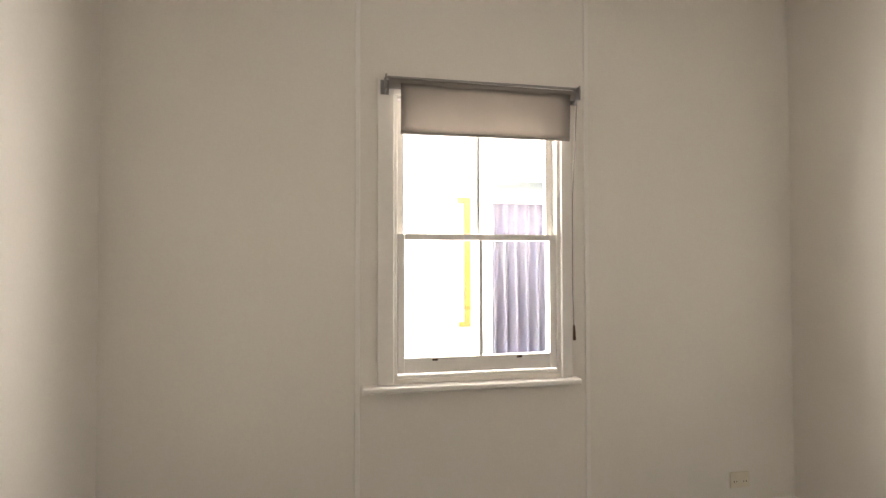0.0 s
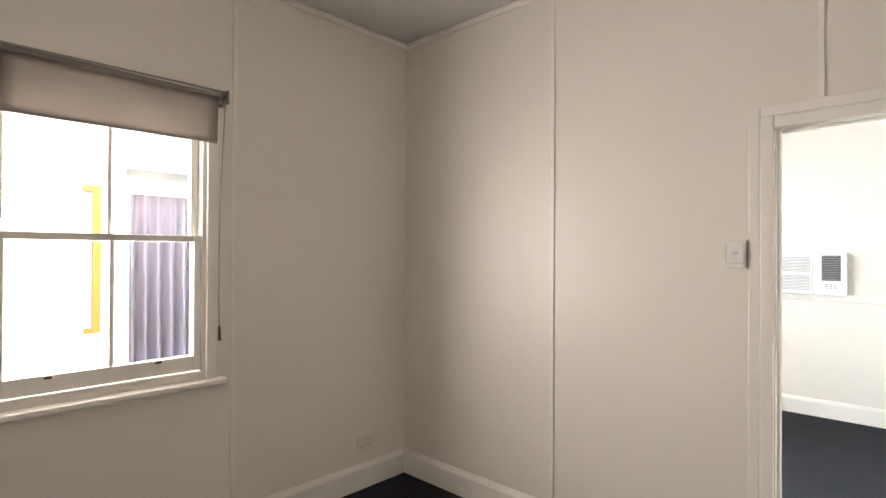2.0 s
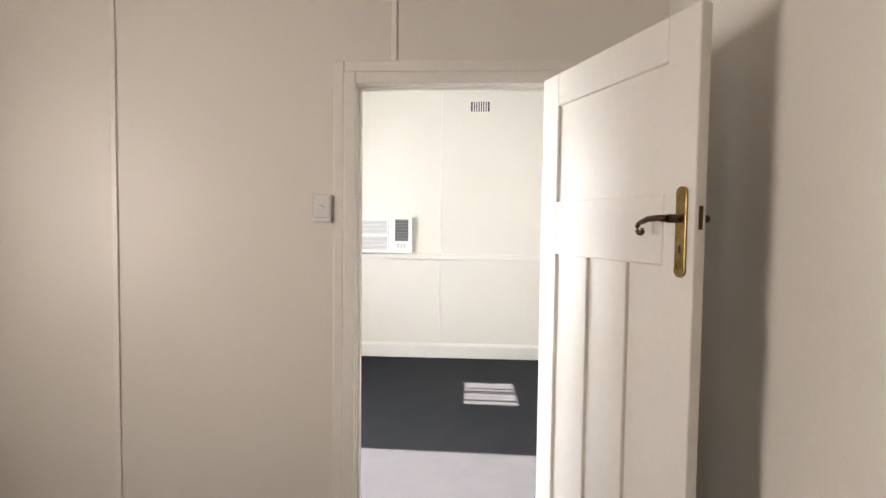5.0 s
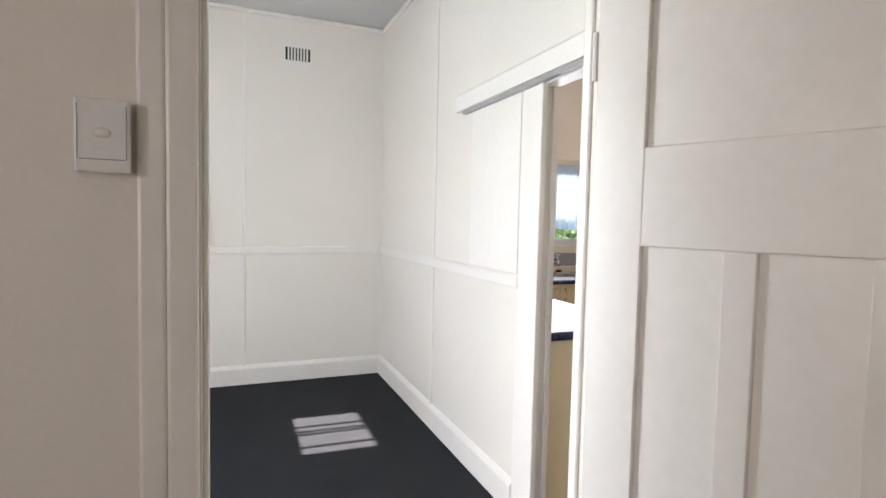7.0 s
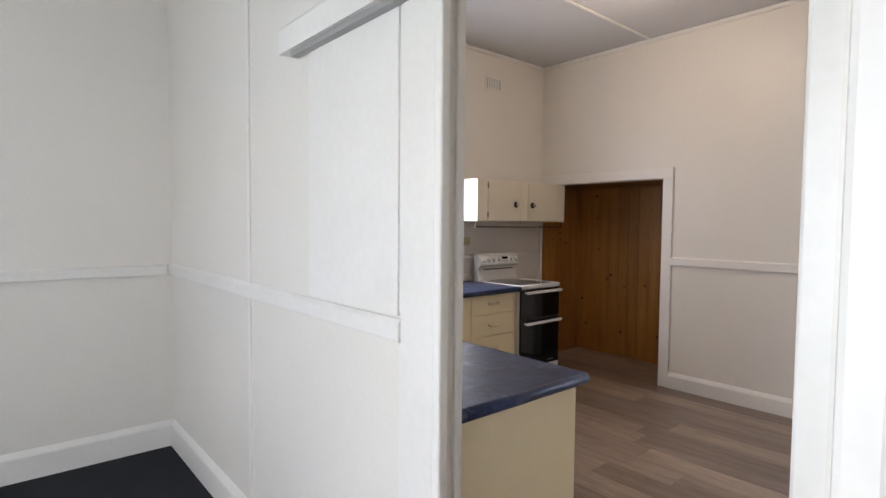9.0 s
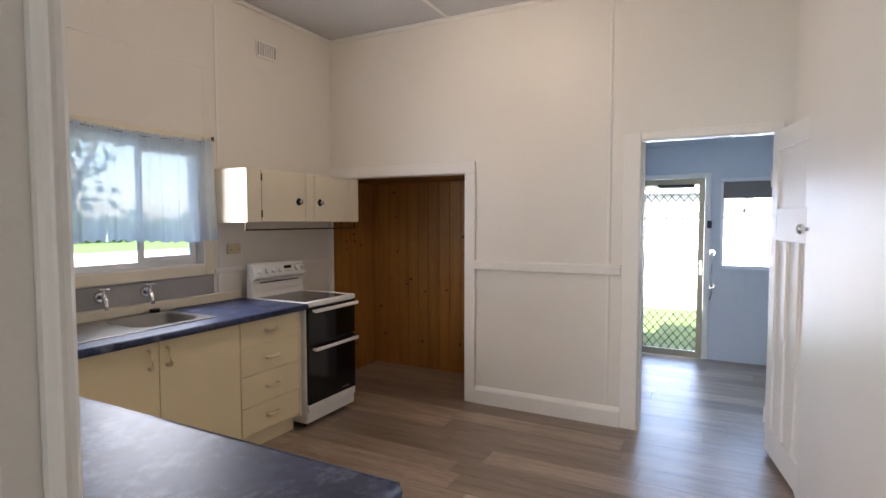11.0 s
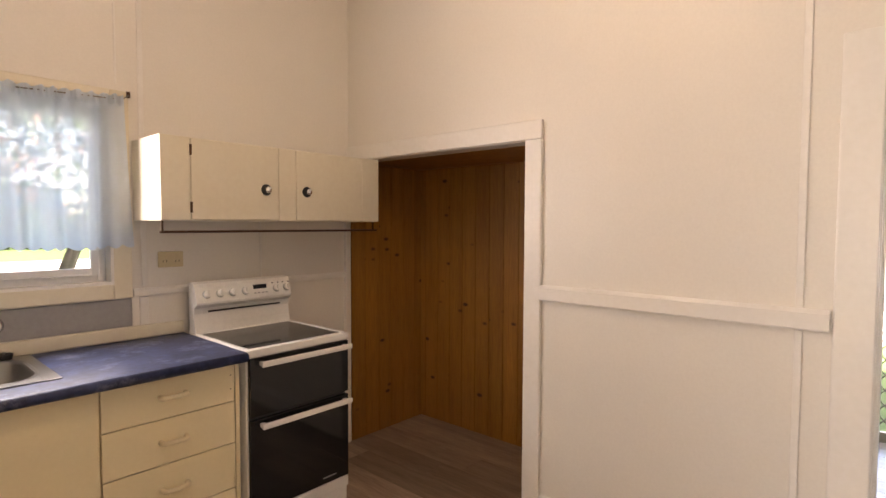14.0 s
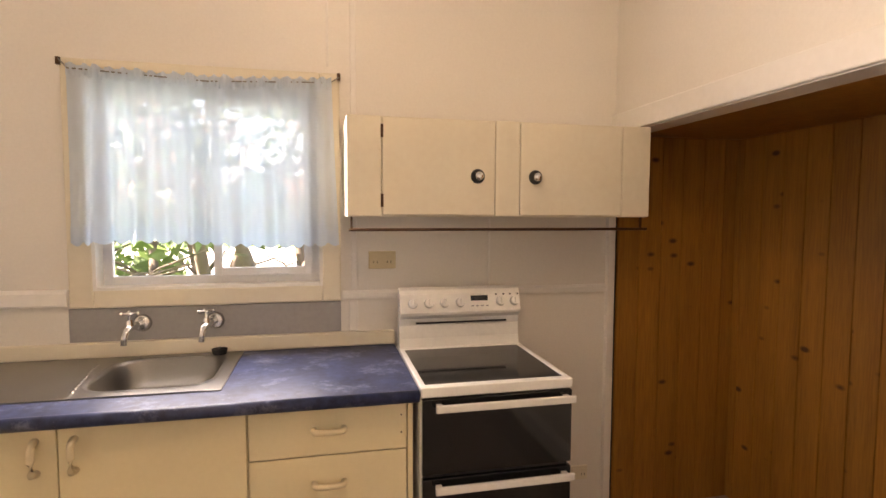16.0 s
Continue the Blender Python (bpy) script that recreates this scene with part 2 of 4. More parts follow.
def extrude_profile(bm, prof, axis, a, b):
    """A closed outline of (u, z) pushed along x ('x': u is y) or along y ('y': u is x)."""
    put = (lambda u, z, s: (s, u, z)) if axis == "x" else (lambda u, z, s: (u, s, z))
    A = [bm.verts.new(put(u, z, a)) for u, z in prof]
    B = [bm.verts.new(put(u, z, b)) for u, z in prof]
    n = len(prof)
    for i in range(n):
        bm.faces.new((A[i], A[(i + 1) % n], B[(i + 1) % n], B[i]))
    bm.faces.new(A[::-1])
    bm.faces.new(B)
    bmesh.ops.recalc_face_normals(bm, faces=bm.faces[:])
    return bm


def finish(name, bm, mat, smooth=False):
    me = bpy.data.meshes.new(name)
    bm.normal_update()
    if smooth:
        for f in bm.faces:
            f.smooth = len(f.verts) <= 4
    bm.to_mesh(me)
    bm.free()
    me.materials.append(mat)
    return me


def thing(name, loc, label, category, group="", rz=0.0, kind=""):
    o = new(name)
    o.empty_display_size = 0.05
    o.matrix_world = pose(*loc, 0, 0, rz)
    return tagged(o, label, category, group, kind)


def part(name, bm, mat, parent, label="", local=False, smooth=False):
    """One mesh part; world coordinates unless local."""
    o = new(name, finish(name, bm, mat, smooth))
    if not local:
        root, off = parent, Vector()
        while root:
            off += root.matrix_basis.translation
            root = root.parent
        o.data.transform(Matrix.Translation(-off))
    o.parent = parent
    if label:
        o["label"] = label
    return o


def structure(name, bm, mat, label="", category=""):
    return tagged(new(name, finish(name, bm, mat)), label, category, "", "structure")


def single(name, bm, mat, label, category, group="", smooth=False):
    return tagged(new(name, finish(name, bm, mat, smooth)), label, category, group)


def wall(name, axis, t0, t1, u0, u1, z0, z1, holes, mat, label):
    """A wall slab from t0 to t1 across, u0 to u1 along, with openings (u0, u1, z0, z1) through it."""
    us = sorted({u0, u1, *[h[0] for h in holes], *[h[1] for h in holes]})
    zs = sorted({z0, z1, *[h[2] for h in holes], *[h[3] for h in holes]})
    bm, cache = bmesh.new(), {}

    def vert(i, k, s):
        if (i, k, s) not in cache:
            t = (t0, t1)[s]
            cache[i, k, s] = bm.verts.new((t, us[i], zs[k]) if axis == "x" else (us[i], t, zs[k]))
        return cache[i, k, s]

    def full(i, k):
        if not (0 <= i < len(us) - 1 and 0 <= k < len(zs) - 1):
            return False
        cu, cz = (us[i] + us[i + 1]) / 2, (zs[k] + zs[k + 1]) / 2
        return not any(h[0] < cu < h[1] and h[2] < cz < h[3] for h in holes)

    for i in range(len(us) - 1):
        for k in range(len(zs) - 1):
            if not full(i, k):
                continue
            for s in (0, 1):
                bm.faces.new([vert(i, k, s), vert(i + 1, k, s), vert(i + 1, k + 1, s), vert(i, k + 1, s)])
            for di, dk, c in ((-1, 0, ((i, k), (i, k + 1))), (1, 0, ((i + 1, k), (i + 1, k + 1))), (0, -1, ((i, k), (i + 1, k))), (0, 1, ((i, k + 1), (i + 1, k + 1)))):
                if not full(i + di, k + dk):
                    bm.faces.new([vert(*c[0], 0), vert(*c[1], 0), vert(*c[1], 1), vert(*c[0], 1)])
    bmesh.ops.recalc_face_normals(bm, faces=bm.faces[:])
    return structure(name, bm, mat, label, "wall")


# ---- walls, floors, ceilings ----
BX0, BX1, BY0 = -2.885, 0.62, -3.52       # bedroom
TW = 0.065                                # thickness of the bedroom partition
SX, FY = 0.683, 3.665                     # dining room's side wall, far wall
KX0, KX1 = 0.755, 4.375                   # kitchen
PX1 = 6.74                                # porch's outer wall
DL, DR, DH = -0.65, 0.205, 2.065          # bedroom door opening
KL, KR, KH = 0.215, 1.012, 2.03            # opening to the kitchen, along y
PL, PR, PH = 0.15, 0.945, 2.03            # door opening to the porch, along y

wall("wall_bedroom_window", "x", BX0 - 0.16, BX0, BY0 - 0.12, TW, 0, 3.2, [(-2.236, -1.375, 0.93, 2.31)], WALL, "cream painted sheet wall of the bedroom with a window")
wall("wall_bedroom_back", "y", BY0 - 0.12, BY0, BX0, KX0, 0, 3.2, [], WALL, "plain cream painted bedroom wall")
wall("wall_bedroom_side", "x", BX1, KX0, BY0, 0.0, 0, 3.2, [], WALL, "plain cream painted bedroom wall beside the door")
wall("wall_bedroom_door", "y", 0.0, TW, BX0, 4.485, 0, 3.2, [(DL, DR, 0, DH)], WALL, "cream painted sheet wall with the bedroom doorway")
wall("wall_dining_side", "x", SX, KX0, TW, FY, 0, 3.2, [(KL, KR, 0, KH)], WALL, "white painted wall with the kitchen opening")
wall("wall_far", "y", FY, FY + 0.14, -2.36, 5.2, 0, 3.2, [(2.105, 2.99, 1.17, 2.0)], WALL, "cream painted outer wall with the kitchen window")
# unseen side; both openings are sized to cast the sun patches on the carpet
wall("wall_dining_left", "x", -2.36, -2.22, TW, FY, 0, 3.2, [(0.42, 1.25, 0.05, 2.06), (2.20, 2.80, 1.58, 2.04)], WALL, "white painted outer wall of the dining room")
wall("wall_kitchen_porch", "x", KX1, 4.485, TW, FY, 0, 3.2, [(PL, PR, 0, PH), (2.29, FY, 0, 1.86)], WALL, "cream painted kitchen wall with porch doorway and alcove")
wall("wall_porch_outer", "x", PX1, PX1 + 0.12, -1.8, 1.5, -0.3, 2.9, [(0.60, 1.245, 0, 1.93), (-0.55, 0.45, 0.985, 1.92)], PORCH, "pale grey porch wall with screen door and window")
wall("wall_porch_left", "y", 1.38, 1.5, 4.485, PX1, 0, 2.9, [], PORCH, "pale grey porch side wall")
wall("wall_porch_right", "y", -1.8, -1.68, 4.485, PX1, 0, 2.9, [], PORCH, "pale grey porch side wall")
wall("wall_porch_inner", "x", 4.365, 4.485, -1.8, 0.0, 0, 2.9, [], PORCH, "pale grey porch wall")
structure("floor_carpet", solid(BX0 - 0.1, 0.74, 0.0325, FY + 0.05, -0.1, 0.0), CARPET, "charcoal loop pile carpet", "carpet")
structure("floor_carpet_bedroom", solid(BX0 - 0.1, 0.74, BY0 - 0.1, 0.0325, -0.1, 0.03, bev=0.004), CARPET, "charcoal loop pile bedroom carpet", "carpet")
floor_k = structure("floor_laminate", solid(0.74, PX1 + 0.1, -1.75, FY + 0.05, -0.1, -0.008), LAM_GAP, "grey oak laminate floor boards", "floor")
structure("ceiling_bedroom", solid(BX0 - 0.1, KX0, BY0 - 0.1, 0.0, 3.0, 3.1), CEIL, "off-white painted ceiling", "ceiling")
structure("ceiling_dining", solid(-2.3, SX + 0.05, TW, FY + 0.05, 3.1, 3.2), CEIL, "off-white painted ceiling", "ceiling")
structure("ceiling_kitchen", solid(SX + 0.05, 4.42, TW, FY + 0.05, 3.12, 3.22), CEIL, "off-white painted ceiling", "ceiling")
structure("ceiling_porch", solid(4.43, PX1 + 0.4, -1.8, 1.5, 2.42, 2.5), PORCH, "pale grey porch ceiling", "ceiling")
# added slab, never in view; it only blocks light from above
structure("unseen_roof_slab", solid(-3.4, 5.3, -4.0, 3.9, 3.25, 3.35), ROOF, "unseen grey slab over the ceilings that keeps sun and sky out", "roof")

# alcove shell
ab = structure("wall_alcove_back", solid(5.066, 5.16, 2.17, FY, 0, 2.0), BLACK, "back of the pine lined alcove", "wall")
asd = structure("wall_alcove_side", solid(4.485, 5.066, 2.10, 2.184, 0, 2.0), BLACK, "side of the pine lined alcove", "wall")
afr = structure("wall_alcove_far", solid(4.378, 5.066, 3.655, 3.662, 0, 1.858), BLACK, "side of the pine lined alcove", "wall")
structure("ceiling_alcove", solid(4.485, 5.066, 2.184, 3.662, 1.859, 2.0), PINE, "dark pine alcove ceiling", "ceiling")


def skirting(name, axis, face, side, a, b, h=0.165):
    """Along an axis; face: the wall's surface; side: +1 or -1, the way it stands out."""
    d = [(0, 0), (0.024, 0), (0.024, h - 0.034), (0.021, h - 0.026), (0.006, h - 0.004), (0, h)]
    structure(name, extrude_profile(bmesh.new(), [(face + side * (u - 0.001), z) for u, z in d], axis, a, b), TRIM, "gloss cream skirting board", "skirting")


skirting("baseboard_1", "y", BX0, 1, BY0, -0.022, 0.19)
skirting("baseboard_2", "x", 0.0, -1, BX0, DL - 0.098, 0.19)
skirting("baseboard_3", "x", FY, -1, -2.22, SX)
skirting("baseboard_4", "y", SX, -1, KR + 0.153, FY - 0.022)
skirting("baseboard_5", "y", KX1, -1, 1.065, 2.20, 0.142)
skirting("baseboard_6", "y", BX1, -1, BY0, -0.0)
skirting("baseboard_7", "x", TW, 1, -2.22, DL - 0.08)


def strip(name, x0, x1, y0, y1, z0, z1, label="narrow painted cover strip over a sheet joint", mat=None, bev=0.002):
    structure(name, solid(x0, x1, y0, y1, z0, z1, bev=bev, seg=1), mat or TRIM, label, "trim")


# cover strips
for y in (-2.405, -1.233):
    strip("trim_bedroom", BX0, BX0 + 0.007, y - 0.012, y + 0.012, 0.16, 3.0)
strip("trim_bedroom", -1.712, -1.688, -0.008, 0, 0.16, 3.0)
strip("trim_bedroom", -0.510, -0.486, -0.008, 0, DH + 0.101, 3.0)
strip("trim_bedroom", BX1 - 0.008, BX1, -1.324, -1.300, 0.16, 3.0)
strip("trim_dining", -0.506, -0.482, FY - 0.010, FY, 0.16, 1.104)
strip("trim_dining", -0.506, -0.482, FY - 0.010, FY, 1.171, 3.1)
strip("trim_dining", SX - 0.009, SX, 2.30, 2.324, 0.16, 1.104)
strip("trim_dining", SX - 0.009, SX, 2.30, 2.324, 1.171, 3.1)
strip("trim_dining", SX - 0.007, SX, 1.165, 1.179, 0.16, 1.10)
strip("trim_dining", SX - 0.007, SX, 1.165, 1.179, 1.19, 2.05)
strip("trim_kitchen", KX1 - 0.006, KX1, 1.148, 1.172, 0.14, 1.09)
strip("trim_kitchen", KX1 - 0.006, KX1, 1.148, 1.172, 1.17, 3.1)
strip("trim_kitchen", 3.113, 3.137, FY - 0.006, FY, 1.15, 3.1)
strip("trim_kitchen", 3.735, 3.747, FY - 0.004, FY, 1.15, 1.47)
strip("trim_kitchen", 4.335, 4.372, FY - 0.03, FY, 0.0, 1.468)
strip("trim_kitchen", 3.10, 3.14, FY - 0.008, FY, 0.965, 1.10)
strip("trim_kitchen", 2.0, 3.02, FY - 0.004, FY, 2.545, 2.555)
strip("trim_kitchen", 3.014, 3.024, FY - 0.004, FY, 2.10, 2.545)
# cornices
for n_, a in (("cornice_bedroom", (BX0, BX1, -0.028, 0, 2.965, 3.0)), ("cornice_bedroom", (BX0, BX0 + 0.028, BY0, -0.028, 2.965, 3.0)),
              ("cornice_dining", (-2.2, SX, FY - 0.028, FY, 3.065, 3.1)), ("cornice_dining", (SX - 0.028, SX, TW, FY - 0.028, 3.065, 3.1)),
              ("cornice_kitchen", (KX0, KX1, FY - 0.028, FY, 3.085, 3.12)), ("cornice_kitchen", (KX1 - 0.028, KX1, TW, FY - 0.028, 3.085, 3.12)),
              ("ceiling_strip", (2.3, 2.34, TW, 2.42, 3.113, 3.12)), ("ceiling_strip", (KX0, KX1 - 0.03, 2.425, 2.455, 3.108, 3.12))):
    strip(n_, *a, label="narrow painted ceiling moulding", bev=0.008)


def dado(axis, face, side, a, b, z0=1.105, z1=1.170, d=0.03):
    pr = [(0, z0), (d * 0.9, z0), (d, z0 + 0.006), (d, z1 - 0.012), (d * 0.6, z1), (0, z1)]
    structure("chair_rail", extrude_profile(bmesh.new(), [(face + side * (u - 0.001), z) for u, z in pr], axis, a, b), TRIM, "gloss painted timber chair rail", "trim")


dado("x", FY, -1, -2.22, SX - 0.03)
dado("y", SX, -1, 1.165, FY, d=0.02)
dado("y", KX1, -1, 1.07, 2.20, 1.094, 1.167)
dado("x", FY, -1, 3.075, 4.335, 1.105, 1.142, 0.016)
dado("x", FY, -1, KX0, 2.015, 1.112, 1.177)
structure("trim_cover_strip", solid(KX0, 3.30, FY - 0.02, FY, 0.90, 0.962, bev=0.006), CREAM2, "cream painted upstand behind the worktop", "trim")


def frame_trim(name, label, boards):
    bm = bmesh.new()
    for b in boards:
        box(bm, *b, bev=0.006)
    structure(name, bm, TRIM, label, "trim")


# bedroom doorway: lining, stops and architraves
frame_trim("trim_bedroom_doorway", "cream gloss door frame and architraves",
           [(DL - 0.053, DL - 0.003, -0.022, 0, 0, DH + 0.053), (DL - 0.097, DL - 0.053, -0.015, 0, 0, DH + 0.10), (DL - 0.003, DR + 0.053, -0.022, 0, DH + 0.003, DH + 0.053), (DL - 0.053, DR + 0.097, -0.015, 0, DH + 0.053, DH + 0.10),
            (DR + 0.003, DR + 0.097, -0.018, 0, 0, DH + 0.003), (DR + 0.003, DR + 0.035, -0.11, -0.0185, 0.03, DH),
            (DL - 0.07, DL - 0.003, TW, TW + 0.018, 0, DH + 0.07), (DL - 0.003, DR + 0.003, TW, TW + 0.018, DH + 0.003, DH + 0.075),
            (DL - 0.003, DL + 0.012, 0.03, 0.061, 0, DH), (DR - 0.012, DR + 0.003, 0.03, 0.061, 0, DH), (DL + 0.012, DR - 0.012, 0.03, 0.061, DH - 0.012, DH + 0.002)])
# kitchen opening
frame_trim("trim_kitchen_opening", "white gloss lining and architraves of the kitchen opening",
           [(SX - 0.014, SX, KR + 0.003, KR + 0.152, 0, KH + 0.02), (SX - 0.020, SX + 0.012, KR - 0.026, KR + 0.002, 0, KH + 0.01), (SX - 0.02, SX, KL - 0.07, KL - 0.003, 0, KH + 0.02),
            (KX0, KX0 + 0.018, KR + 0.003, KR + 0.06, 0, KH + 0.06), (KX0, KX0 + 0.018, KL - 0.07, KL - 0.003, 0, KH + 0.06), (KX0, KX0 + 0.018, KL - 0.003, KR + 0.003, KH + 0.003, KH + 0.06),
            (SX + 0.05, KX0 - 0.004, KR - 0.012, KR + 0.002, 0, KH)])
# porch doorway and alcove
frame_trim("trim_porch_doorway", "cream gloss architrave of the porch doorway",
           [(KX1 - 0.02, KX1, PR + 0.003, PR + 0.118, 0, PH + 0.06), (KX1 - 0.02, KX1, PL - 0.035, PR + 0.003, PH + 0.003, PH + 0.06),
            (KX1 + 0.05, 4.485, PR - 0.012, PR + 0.003, 0, PH)])
frame_trim("trim_alcove", "cream gloss architrave round the alcove",
           [(KX1 - 0.02, KX1, 2.195, 2.288, 0, 1.863), (KX1 - 0.02, KX1, 2.195, FY - 0.002, 1.863, 1.955)])

# ---- bedroom window ----
wb = thing("window_1", (-2.96, -1.79, 0.93), "white double-hung sash window with painted frame", "window", kind="structure")
W0, W1 = -2.236, -1.375
bm = bmesh.new()
for b in ((-3.045, BX0, W0, W0 + 0.022, 0.93, 2.31), (-3.045, BX0, W1 - 0.022, W1, 0.93, 2.31), (-3.045, BX0, W0 + 0.022, W1 - 0.022, 2.285, 2.31), (-3.045, BX0, W0 + 0.022, W1 - 0.022, 0.93, 0.945)):
    box(bm, *b, bev=0.003)
part("frame_lining", bm, TRIM, wb)
bm = bmesh.new()
box(bm, BX0, BX0 + 0.022, -2.312, W0 + 0.004, 0.905, 2.375, bev=0.004)
box(bm, BX0, BX0 + 0.022, W1 - 0.004, -1.322, 0.905, 2.375, bev=0.004)
box(bm, BX0, BX0 + 0.020, W0 + 0.004, W1 - 0.004, 2.300, 2.375, bev=0.004)
part("architrave", bm, TRIM, wb)
part("sill", solid(BX0 - 0.03, BX0 + 0.06, -2.383, -1.288, 0.873, 0.904, bev=0.010, seg=3), TRIM, wb)


def sash(x0, x1, z0, z1, bot, top):
    bm = bmesh.new()
    a, b = W0 + 0.024, W1 - 0.024
    box(bm, x0, x1, a, a + 0.035, z0, z1, bev=0.003)
    box(bm, x0, x1, b - 0.035, b, z0, z1, bev=0.003)
    box(bm, x0, x1, a + 0.035, b - 0.035, z0, z0 + bot, bev=0.003)
    box(bm, x0, x1, a + 0.035, b - 0.035, z1 - top, z1, bev=0.003)
    c = (a + b) / 2 + 0.01
    box(bm, x0 + 0.004, x1 - 0.004, c - 0.009, c + 0.009, z0 + bot, z1 - top)
    s = part("sash", bm, TRIM, wb)
    g = part("pane", solid((x0 + x1) / 2 - 0.0015, (x0 + x1) / 2 + 0.0015, a + 0.03, b - 0.03, z0 + bot - 0.005, z1 - top + 0.005), GLASS, s)
    g.visible_shadow = False
    return s


lower = sash(-2.925, -2.89, 0.952, 1.63, 0.075, 0.032)
for y in (-2.03, -1.60):
    part("sash_lift", solid(-2.889, -2.878, y - 0.014, y + 0.014, 1.012, 1.024, bev=0.003), BRONZE, lower, "small dark sash lift")
sash(-2.972, -2.937, 1.60, 2.284, 0.032, 0.05)

rb = thing("roller_blind", (-2.80, -1.78, 2.36), "grey fabric roller blind, mostly rolled up above the window", "blind")
part("roll", rod(bmesh.new(), (-2.80, -2.262, 2.330), (-2.80, -1.335, 2.322), 0.024, seg=20), BLIND, rb, smooth=True)
bm = bmesh.new()
rows_, cols_ = 8, 16
gv = [[bm.verts.new((-2.776 + 0.003 * math.sin(c_ * 0.9) - 0.012 * r_ / rows_, -2.209 + 0.842 * c_ / cols_, 2.325 - 0.006 * c_ / cols_ - 0.222 * r_ / rows_)) for c_ in range(cols_ + 1)] for r_ in range(rows_ + 1)]
for r_ in range(rows_):
    for c_ in range(cols_):
        bm.faces.new((gv[r_][c_], gv[r_][c_ + 1], gv[r_ + 1][c_ + 1], gv[r_ + 1][c_]))
bmesh.ops.solidify(bm, geom=bm.faces[:], thickness=0.002)
part("fabric", bm, BLIND, rb, smooth=True)
part("bottom_rail", solid(-2.794, -2.782, -2.209, -1.367, 2.090, 2.104, bev=0.003), BLIND, rb)
for y in (-2.278, -1.318):
    bm = solid(BX0 + 0.02, -2.77, y - 0.004, y + 0.004, 2.295, 2.365, bev=0.002)
    box(bm, BX0 + 0.02, BX0 + 0.026, y - 0.02, y + 0.02, 2.295, 2.365)
    part("bracket", bm, STEEL, rb, "metal blind bracket")
part("head_bar", solid(-2.81, -2.795, -2.272, -1.324, 2.355, 2.364, bev=0.002), STEEL, rb)
part("pull_cord", tube(bmesh.new(), [(-2.80, -1.322, 2.30), (-2.83, -1.335, 1.8), (-2.845, -1.330, 1.35), (-2.85, -1.322, 1.17)], 0.0035, 6), BLIND, rb)
part("cord_weight", rod(bmesh.new(), (-2.85, -1.322, 1.17), (-2.85, -1.320, 1.095), 0.006, 0.009, 8), BRONZE, rb)

# ---- electrical fittings ----


def socket_plate(name, face, x0, x1, z0, z1, mat, label, axis="y", side=-1):
    """A wall plate with two outlets; axis: the wall's normal."""
    def bx(u0, u1, d0, d1, c0, c1, bev=0.0):
        lo, hi = sorted((face + side * d0, face + side * d1))
        return solid(u0, u1, lo, hi, c0, c1, bev=bev) if axis == "y" else solid(lo, hi, u0, u1, c0, c1, bev=bev)
    cx, cz = (x0 + x1) / 2, (z0 + z1) / 2
    loc = (cx, face, z0) if axis == "y" else (face, cx, z0)
    t = thing(name, loc, label, "socket")
    part("plate", bx(x0, x1, 0, 0.011, z0, z1, 0.004), mat, t)
    w = (x1 - x0) / 4
    for s in (-1, 1):
        part("rocker", bx(cx + s * w - 0.007, cx + s * w + 0.007, 0.010, 0.014, z1 - 0.027, z1 - 0.013, 0.001), mat, t)
        for q in (-1, 1):
            part("slot", bx(cx + s * w + q * 0.008 - 0.0015, cx + s * w + q * 0.008 + 0.0015, 0.0095, 0.0115, cz - 0.014, cz - 0.004), BLACK, t)
    return t


socket_plate("power_outlet", BX0, -0.412, -0.293, 0.265, 0.350, CREAM2, "cream double power outlet on the bedroom wall", "x", 1)
socket_plate("power_outlet", FY, 3.187, 3.307, 1.237, 1.315, SOCKET, "yellowed double power outlet above the worktop")
socket_plate("power_outlet", FY, 4.16, 4.26, 0.17, 0.24, CREAM2, "cream power outlet low beside the stove")

ls = thing("light_switch", (-0.792, 0, 1.493), "white surface mounted light switch beside the door", "switch")
part("mounting_block", solid(-0.828, -0.756, -0.022, 0, 1.495, 1.608, bev=0.003), WHITEPL, ls)
part("plate", solid(-0.831, -0.753, -0.034, -0.021, 1.493, 1.611, bev=0.004), WHITEPL, ls)
part("rocker", ball(bmesh.new(), (-0.792, -0.034, 1.556), 0.012, 1.1, 0.4, 0.7), ENAMEL, ls, smooth=True)
part("plate_line", solid(-0.824, -0.76, -0.0348, -0.0338, 1.513, 1.5145), GREYPRINT, ls)
for x in (-0.826, -0.758):
    part("plate_line", solid(x - 0.0006, x + 0.0006, -0.0348, -0.0338, 1.5145, 1.60), GREYPRINT, ls)

# ---- bedroom door leaf ----


def panel_leaf(name, hinge, ang, width, height, label):
    """A four-panel leaf; local x runs from the hinge along the leaf, y is its thickness."""
    t = thing(name, hinge, label, "door", rz=ang, kind="structure")
    th = 0.036
    bm = bmesh.new()
    st = 0.113
    mid0, mid1 = height * 0.674, height * 0.769       # the lock rail
    lower0 = 0.20
    boards = [(0, st, 0.036, height), (width - st, width, 0.036, height), (st, width - st, 0.036, lower0), (st, width - st, mid0, mid1), (st, width - st, height - 0.12, height)]
    pw = (width - 2 * st - 2 * 0.055) / 3
    for i in (1, 2):
        a = st + i * pw + (i - 1) * 0.055
        boards.append((a, a + 0.055, lower0, mid0))
    for a, b, z0, z1 in boards:
        box(bm, a, b, 0, th, z0, z1, bev=0.0025, seg=1)
    part("leaf_frame", bm, TRIM, t, local=True)
